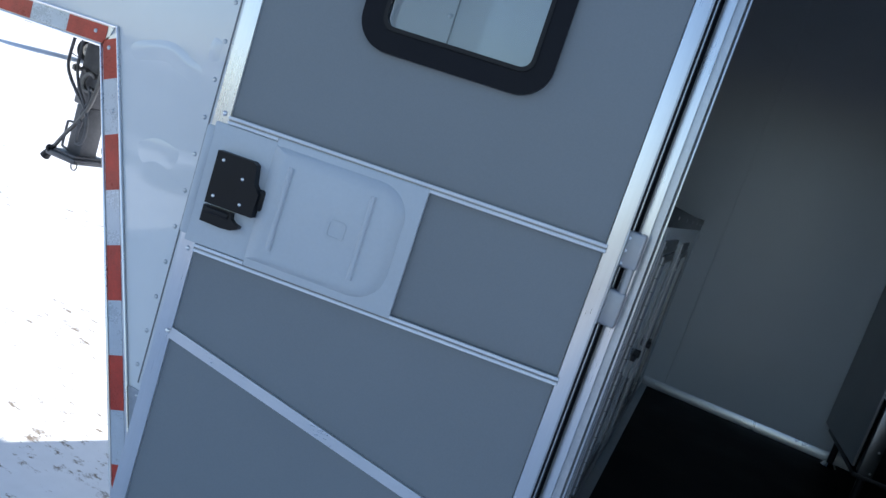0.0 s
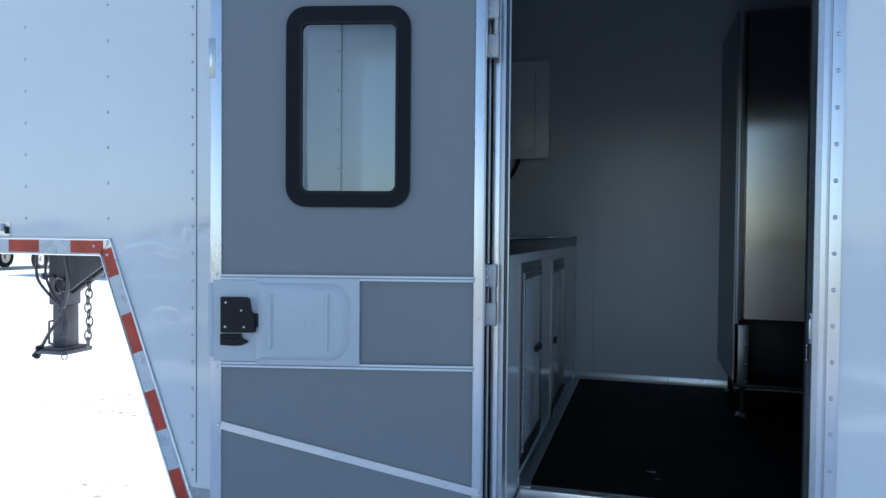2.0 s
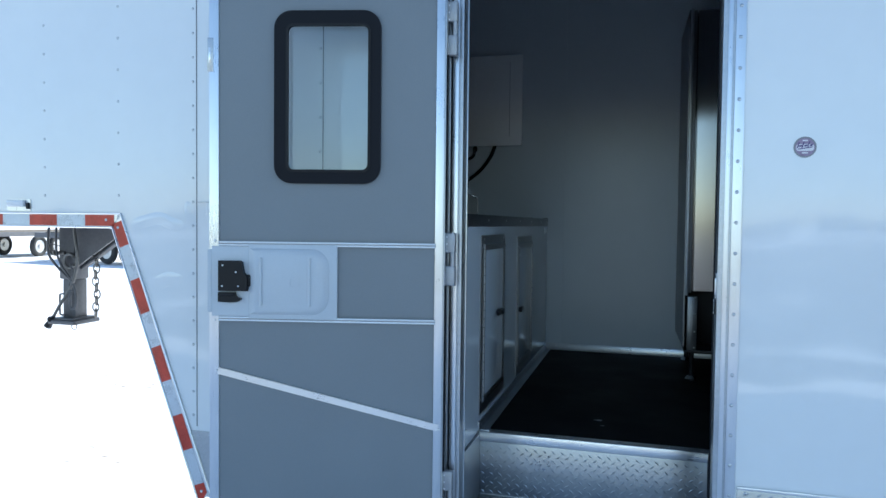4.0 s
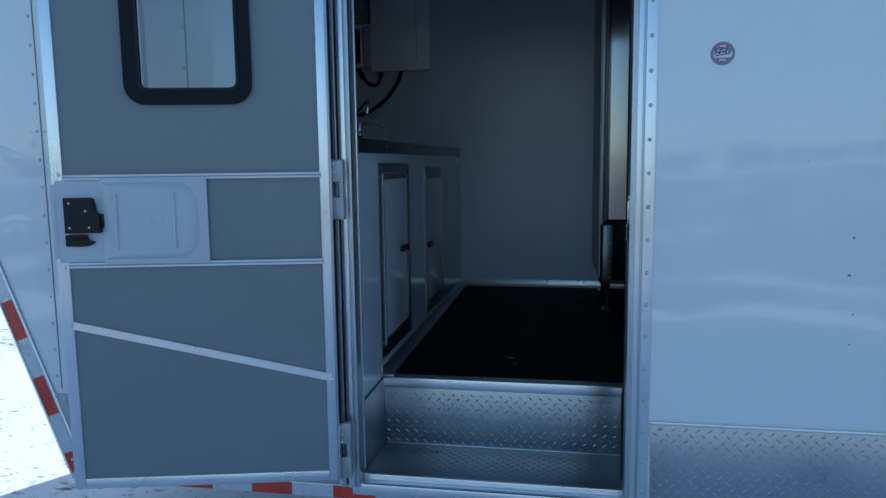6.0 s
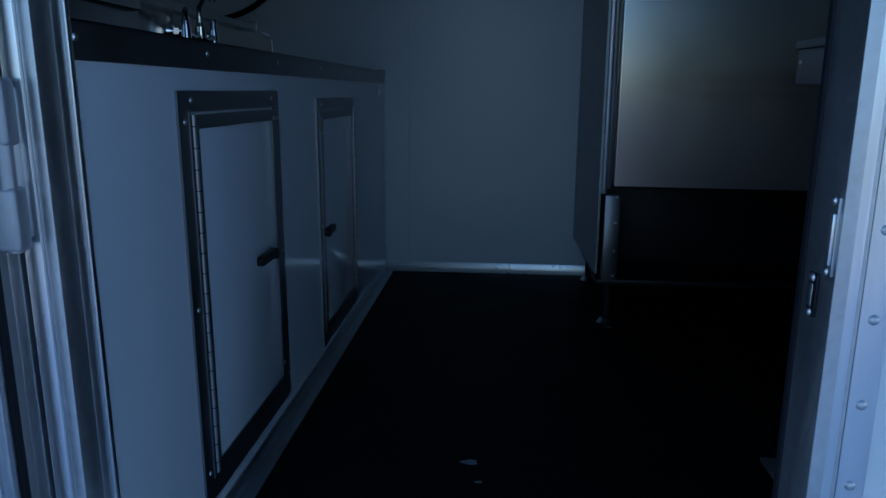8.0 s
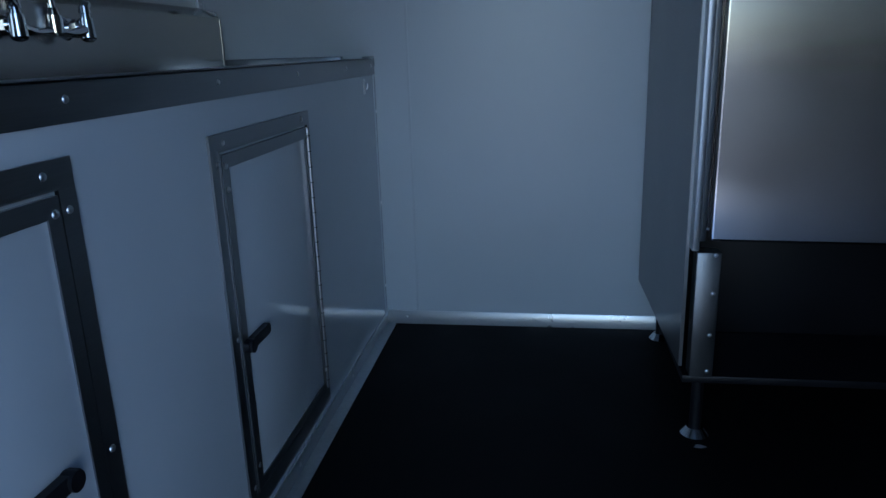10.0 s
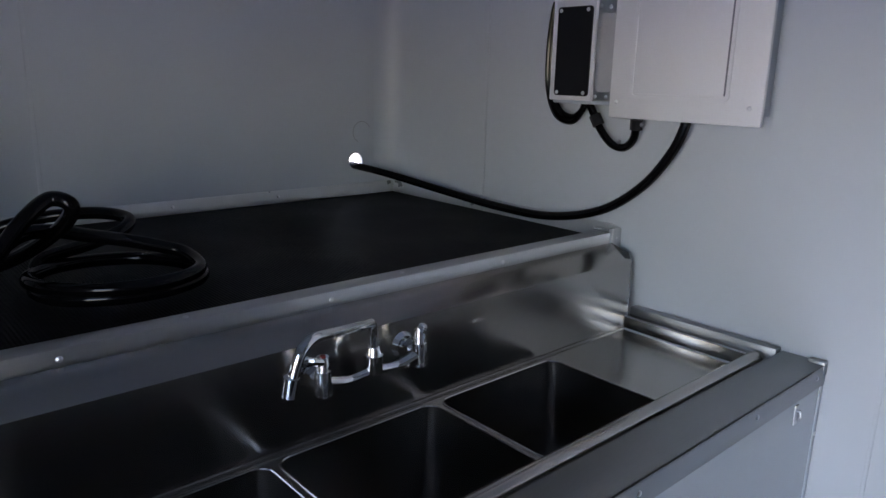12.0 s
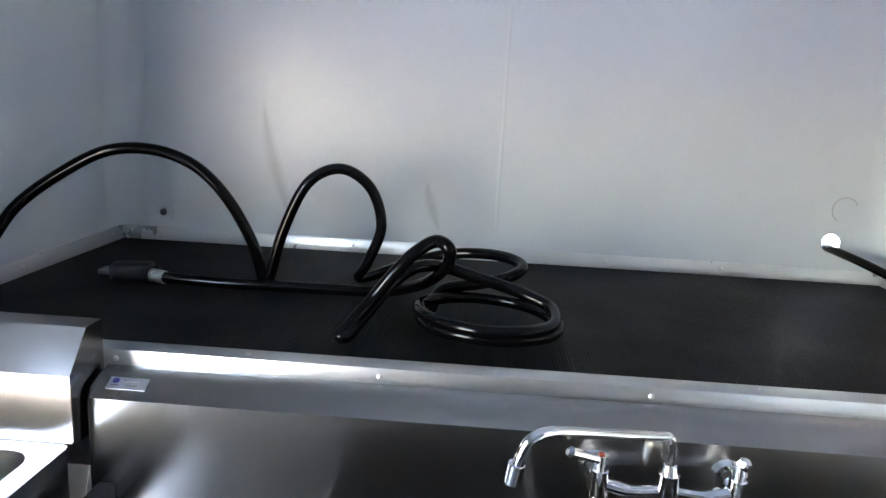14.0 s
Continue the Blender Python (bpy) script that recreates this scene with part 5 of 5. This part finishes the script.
for x0, z0, x1, z1, m in ((-0.660, 2.447, -0.563, 2.461, INK_YELLOW), (-0.630, 2.502, -0.586, 2.509, RED), (-0.666, 2.505, -0.640, 2.514, INK_YELLOW), (-0.600, 2.488, -0.572, 2.491, INK_GREY),
                          (-0.636, 2.436, -0.578, 2.439, INK_GREY), (-0.630, 2.428, -0.596, 2.431, INK_GREY), (-0.644, 2.420, -0.584, 2.422, INK_GREY), (-0.670, 2.424, -0.660, 2.434, INK_GREY)):
    part("label_patch", sheet([rrect(x0, z0, x1, z1, 0.0012, 3)], xz(2.1176), (0, 0.0004, 0)), m, lb, smooth=False)
for k in range(5):
    part("label_bar", sheet([rrect(-0.652 + k * 0.017, 2.4515, -0.640 + k * 0.017, 2.4565, 0.001, 2)], xz(2.1172), (0, 0.0003, 0)), INK_ORANGE, lb, smooth=False)
w1 = thing("conduit_loop", (-0.5, 2.19, 2.04), "short black conduit looping between converter and panel", "conduit")
part("hose", tube(bmesh.new(), smooth_line([(-0.615, 2.18, 2.150), (-0.598, 2.185, 2.125), (-0.570, 2.190, 2.075), (-0.535, 2.195, 2.040), (-0.498, 2.195, 2.034), (-0.470, 2.190, 2.055), (-0.460, 2.185, 2.090), (-0.458, 2.182, 2.125)], 6), 0.0105, 10), CABLE, w1)
for a, b in (((-0.459, 2.184, 2.082), (-0.458, 2.182, 2.108)), ((-0.590, 2.186, 2.112), (-0.576, 2.189, 2.086))):
    part("gland", cyl(bmesh.new(), a, b, 0.016, seg=10), BLACK, w1)
for q in ((-0.440, 2.180, 2.096), (-0.575, 2.186, 2.098), (-0.515, 2.195, 2.048)):
    part("clip_screw", ball(bmesh.new(), q, 0.006), ALUDULL, w1)
w2 = thing("lead_bundle", (-0.736, 2.19, 2.15), "black leads running beside the converter", "cable")
for o in (0.0, 0.012):
    part("lead", tube(bmesh.new(), smooth_line([(-0.708 - o, 2.20, 2.43), (-0.738 - o, 2.195, 2.40), (-0.748 - o, 2.19, 2.30), (-0.744 - o, 2.19, 2.18), (-0.711 - o, 2.19, 2.118 - o), (-0.666, 2.188, 2.102 - o), (-0.634, 2.185, 2.118), (-0.621, 2.182, 2.142)], 6), 0.0088, 8), CABLE, w2)

# ---------------------------------------------------------------- refrigerator and work table
fg = thing("refrigerator", (1.35, 1.86, F), "tall stainless refrigerator with dark lower compartment", "refrigerator")
GX, GY = 0.912, 1.520
side = [(GY + 0.03, 0.900), (2.195, 0.900), (2.195, 2.775), (GY + 0.03, 2.775)]
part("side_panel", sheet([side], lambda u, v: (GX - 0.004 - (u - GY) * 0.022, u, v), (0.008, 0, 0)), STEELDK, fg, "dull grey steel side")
part("body", boxed((GX + 0.010, GY + 0.075, 1.215), (1.86, 2.19, 2.77), 0.004), STEELZ, fg, smooth=False)
leaf = boxed((0.0, 0.0, 0.0), (0.89, 0.030, 1.553), 0.006, 3)
bmesh.ops.transform(leaf, matrix=pose(GX + 0.040, GY + 0.002, 1.212, -0.3, 0, -3.6), verts=leaf.verts)
part("door_leaf", leaf, STEELZ, fg, "brushed stainless door standing slightly ajar", False)
part("corner_trim", boxed((GX + 0.002, GY - 0.003, 1.190), (GX + 0.018, GY + 0.080, 2.775), 0.004), ALUDULL, fg)
part("corner_trim_inner", boxed((GX + 0.019, GY + 0.026, 1.205), (GX + 0.036, GY + 0.075, 2.77), 0.003), STEELDK, fg)
part("corner_post", boxed((GX + 0.016, GY + 0.004, 0.885), (GX + 0.068, GY + 0.050, 1.185), 0.003), STEELDK, fg)
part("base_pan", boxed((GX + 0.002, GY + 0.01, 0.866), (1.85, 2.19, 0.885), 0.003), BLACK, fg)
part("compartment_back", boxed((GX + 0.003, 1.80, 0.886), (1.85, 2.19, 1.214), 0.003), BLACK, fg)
for x, y in ((0.962, 2.146), (0.957, 1.560), (1.78, 2.10), (1.78, 1.56)):
    leg = part("leg", cyl(bmesh.new(), (x, y, F + 0.018), (x, y, 0.866), 0.014, seg=14), BLACK, fg)
    part("flange_foot", cyl(bmesh.new(), (x, y, F), (x, y, F + 0.018), 0.034, 0.020, 18), CHROME, leg)
for z in (0.90, 0.99, 1.09, 1.18):
    dot("screw", SCREW, (GX + 0.055, GY + 0.004, z), fg)
tbl = thing("work_table", (1.6, 0.24, F), "steel-framed work table beside the entry", "table")
for x, y in ((1.225, 0.545), (1.225, -0.06), (2.5, 0.545), (2.5, -0.06)):
    lg = part("leg", boxed((x - 0.024, y - 0.024, F + 0.008), (x + 0.024, y + 0.024, 1.55), 0.004), STEELZ, tbl)
    part("foot_plate", boxed((x - 0.06, y - 0.045, F), (x + 0.06, y + 0.045, F + 0.008), 0.002), ALUDULL, lg)
part("apron", boxed((1.150, -0.095, 1.548), (2.6, 0.590, 1.616), 0.004), FRAMESTEEL, tbl)
part("top", boxed((1.146, -0.096, 1.616), (2.6, 0.595, 1.632), 0.003), FRAMESTEEL, tbl)
for y in (0.57, 0.10):
    dot("screw", SCREW, (1.150, y, 1.59), tbl, -90)
rack = thing("upright_rack", (1.35, 0.4, 1.632), "dark steel rack standing on the work table", "rack")
for x, y in ((1.19, 0.50), (1.19, 0.22), (1.60, 0.50), (1.60, 0.22)):
    part("post", boxed((x - 0.02, y - 0.02, 1.632), (x + 0.02, y + 0.02, 2.60), 0.003), STEELDK, rack)
part("shelf", boxed((1.16, 0.19, 2.58), (1.64, 0.53, 2.60), 0.003), STEELDK, rack)
# scuffs on the rubber floor
for x, y, r in ((0.513, 0.521, 0.018), (0.957, 1.496, 0.013), (0.535, 0.44, 0.008)):
    lp = [(x + r * (1 + 0.35 * math.sin(3 * a + x * 9)) * math.cos(a), y + 0.6 * r * math.sin(a)) for a in [2 * math.pi * k / 14 for k in range(14)]]
    tagged(done("floor_scuff", sheet([lp], xy(F + 0.0004), (0, 0, 0.0006)), SCUFF), "pale scuff on the rubber floor", "stain", kind="structure")

# ---------------------------------------------------------------- under the gooseneck
cp = thing("gooseneck_coupler", (-2.79, 1.04, 0.92), "dark steel gooseneck coupler with hanging wires", "coupler")
part("outer_tube", boxed((-2.858, 0.98, 1.20), (-2.738, 1.10, 1.545), 0.008), FRAMESTEEL, cp)
part("inner_tube", boxed((-2.840, 0.99, 0.955), (-2.745, 1.09, 1.20), 0.006), FRAMESTEEL, cp)
part("base_plate", boxed((-2.905, 0.93, 0.918), (-2.700, 1.15, 0.945), 0.008), FRAMESTEEL, cp)
part("base_lip", boxed((-2.880, 0.945, 0.945), (-2.722, 1.13, 0.958), 0.004), FRAMESTEEL, cp)
part("gusset", sheet([[(-2.742, 1.27), (-2.742, 1.545), (-2.360, 1.545), (-2.430, 1.47)]], lambda u, v: (u, 0.985, v), (0, 0.020, 0)), FRAMESTEEL, cp)
part("gusset", sheet([[(-2.742, 1.27), (-2.742, 1.545), (-2.360, 1.545), (-2.430, 1.47)]], lambda u, v: (u, 1.075, v), (0, 0.020, 0)), FRAMESTEEL, cp)
part("gusset_flange", tube(bmesh.new(), [(-2.742, 1.04, 1.268), (-2.430, 1.04, 1.468)], 0.012, 6), FRAMESTEEL, cp)
part("set_bolt", cyl(bmesh.new(), (-2.872, 0.97, 1.364), (-2.80, 0.97, 1.366), 0.011, seg=8), CHAIN, cp)
part("set_bolt_head", cyl(bmesh.new(), (-2.886, 0.97, 1.364), (-2.870, 0.97, 1.364), 0.019, seg=6), CHAIN, cp)
part("grab_handle", tube(bmesh.new(), smooth_line([(-2.784, 0.95, 1.112), (-2.818, 0.95, 1.108), (-2.824, 0.95, 1.09), (-2.824, 0.95, 1.00), (-2.820, 0.95, 0.982), (-2.785, 0.95, 0.976)], 5), 0.006, 8), FRAMESTEEL, cp)
part("pull_ring", tube(bmesh.new(), [(-2.706 + 0.020 * math.cos(a), 0.94, 0.912 + 0.020 * math.sin(a)) for a in [2 * math.pi * k / 14 for k in range(14)]], 0.0035, 6, True), CHAIN, cp)
part("hose_coil", tube(bmesh.new(), [(-2.752 + 0.040 * math.cos(a), 0.955, 1.318 + 0.043 * math.sin(a)) for a in [radians(k) for k in range(40, 330, 15)]], 0.010, 8), CHAIN, cp, "grey coiled breakaway hose")
wires = thing("trailer_wiring", (-2.80, 0.95, 1.1), "grey trailer wiring hanging with its plug", "cable")
for line, r in (([(-2.900, 1.548), (-2.911, 1.462), (-2.905, 1.353), (-2.817, 1.257), (-2.730, 1.185), (-2.698, 1.110), (-2.704, 1.034), (-2.738, 1.022), (-2.748, 1.07), (-2.735, 1.13)], 0.008),
                ([(-2.845, 1.548), (-2.850, 1.463), (-2.844, 1.365), (-2.804, 1.279), (-2.737, 1.195), (-2.752, 1.12), (-2.745, 1.05)], 0.007),
                ([(-2.715, 1.548), (-2.703, 1.460), (-2.687, 1.348), (-2.710, 1.218), (-2.757, 1.129), (-2.825, 1.039), (-2.873, 0.966)], 0.0095),
                ([(-2.742, 1.30), (-2.720, 1.24), (-2.752, 1.17), (-2.738, 1.10)], 0.007)):
    part("wire", tube(bmesh.new(), smooth_line([(x, 0.95, z) for x, z in line], 6), r, 8), CHAIN if r > 0.009 else FRAMESTEEL, wires)
plug = part("wire_plug", cyl(bmesh.new(), (-2.873, 0.95, 0.966), (-2.921, 0.95, 0.900), 0.012, 0.024, 12), BLACK, wires)
part("plug_collar", cyl(bmesh.new(), (-2.886, 0.95, 0.950), (-2.893, 0.95, 0.940), 0.026, seg=12), BLACK, plug)
part("crossed_wire", tube(bmesh.new(), [(-2.92, 0.955, 1.425), (-2.82, 0.955, 1.41)], 0.003, 6), FRAMESTEEL, wires)
chain = thing("safety_chain", (-2.592, 1.0, 1.2), "grey steel safety chain hanging from the gooseneck", "chain")
link_me = None
for k in range(10):
    z = 1.352 - k * 0.040
    bm = tube(bmesh.new(), [(0.018 * math.cos(a), 0, 0.029 * math.sin(a)) for a in [2 * math.pi * i / 12 for i in range(12)]], 0.0050, 6, True)
    if link_me is None:
        ob = part("chain_link", bm, CHAIN, chain)
        link_me = ob.data
    else:
        bm.free()
        ob = under(new("chain_link", link_me), chain)
    ob.matrix_basis = pose(-2.592 + 0.006 * math.sin(k * 1.3), 1.0, z, 0, 0, 90 * (k % 2) + 25)
part("chain_hook", tube(bmesh.new(), smooth_line([(-2.592, 1.0, 1.37), (-2.575, 1.0, 1.39), (-2.585, 1.0, 1.42), (-2.60, 1.0, 1.43)], 5), 0.007, 8), CHAIN, chain)


# ---------------------------------------------------------------- far trailers in the yard
def wheel(at, axis, r, parent):
    c, a = Vector(at), Vector(axis).normalized()
    u = a.cross(Vector((0, 0, 1))).normalized()
    ring = [c + (u * math.cos(t) + Vector((0, 0, 1)) * math.sin(t)) * (r - 0.11) for t in [2 * math.pi * k / 24 for k in range(24)]]
    ty = part("tyre", tube(bmesh.new(), ring, 0.11, 10, True), TYRE, parent)
    part("rim", cyl(bmesh.new(), c - a * 0.06, c + a * 0.06, r - 0.20, r - 0.16, 20), RIM, ty)
    part("hub", cyl(bmesh.new(), c - a * 0.11, c + a * 0.11, 0.09, seg=12), RIM, ty)


def flatbed(at, turn, length, label):
    ob = thing("flatbed_trailer", at, label, "trailer", "parked flatbed trailers")
    d = Vector((math.cos(turn), math.sin(turn), 0))
    s = Vector((-d.y, d.x, 0))
    base = Vector(at)

    def bar(name, l0, l1, s0, s1, z0, z1, m):
        bm = boxed((l0, s0, z0), (l1, s1, z1), 0.01, 1)
        for v in bm.verts:
            v.co = base + d * v.co.x + s * v.co.y + Vector((0, 0, v.co.z))
        return part(name, bm, m, ob)

    for s0 in (-1.2, 1.08):
        bar("side_rail", -length * 0.4, length * 0.6, s0, s0 + 0.12, 0.88, 1.06, FRAMESTEEL)
    for k in range(int(length / 0.9)):
        bar("cross_member", -length * 0.4 + k * 0.9, -length * 0.4 + k * 0.9 + 0.08, -1.08, 1.08, 0.90, 0.99, FRAMESTEEL)
    for k in range(9):
        bar("deck_board", -length * 0.4, length * 0.55, -1.06 + k * 0.236, -0.836 + k * 0.236, 1.06, 1.10, PLANK)
    for l0 in (-0.3, 0.75, 3.6):
        if l0 < 2 or length > 8:
            for q in (-1.24, 1.24):
                if l0 < 2:
                    c = base + d * l0 + s * q + Vector((0, 0, 0.46))
                    wheel(tuple(c), tuple(s), 0.46, ob)
    bar("jack_post", length * 0.56, length * 0.6, -0.06, 0.06, 0.02, 0.95, FRAMESTEEL)
    bar("head_board", -length * 0.4, -length * 0.4 + 0.08, -1.2, 1.2, 1.10, 1.55, FRAMESTEEL)
    return ob


flatbed((-24.4, 20.6, 0.0), radians(98), 9.0, "dark flatbed trailer parked far off in snow")
flatbed((-16.5, 19.0, 0.0), radians(170), 8.0, "low dark flatbed trailer parked across the yard")

# bare woods along the far side of the yard
rng = random.Random(11)
verts, faces = [], []
for k in range(520):
    x, y = rng.uniform(-150, 160), -92 - rng.random() ** 2 * 14
    h = 1.5 + 1.5 * rng.random() + 0.8 * noise.noise((x * 0.05, 0, 0))
    lean = rng.uniform(-0.3, 0.3)
    for j in range(3):
        a = 2 * math.pi * j / 3
        b = a + 2 * math.pi / 3
        n0 = len(verts)
        verts += [(x + 0.16 * math.cos(a), y + 0.16 * math.sin(a), -0.2), (x + 0.16 * math.cos(b), y + 0.16 * math.sin(b), -0.2), (x + lean, y, h)]
        faces.append((n0, n0 + 1, n0 + 2))
    for j in range(36):
        f = rng.uniform(0.12, 0.98)
        a, reach = rng.uniform(0, 6.283), (1.9 - 1.2 * f) * rng.uniform(0.4, 1.0)
        c = Vector((x + lean * f, y, h * f))
        e = c + Vector((math.cos(a) * reach, math.sin(a) * reach, rng.uniform(0.1, 0.9)))
        wd = Vector((-math.sin(a), math.cos(a), rng.uniform(-0.6, 0.6))) * rng.uniform(0.10, 0.28)
        n0 = len(verts)
        verts += [tuple(c), tuple((c + e) / 2 + wd), tuple(e), tuple((c + e) / 2 - wd)]
        faces.append((n0, n0 + 1, n0 + 2, n0 + 3))
me = bpy.data.meshes.new("far_woods")
me.from_pydata(verts, [], faces)
me.materials.append(mat("bare_brown_twigs", (0.085, 0.062, 0.045), 0.85, var=0.35, scale=0.3, fine=4, bump=0.0))
tagged(new("far_woods", me), "bare brown woods along the snowy yard", "woods", kind="stuff")
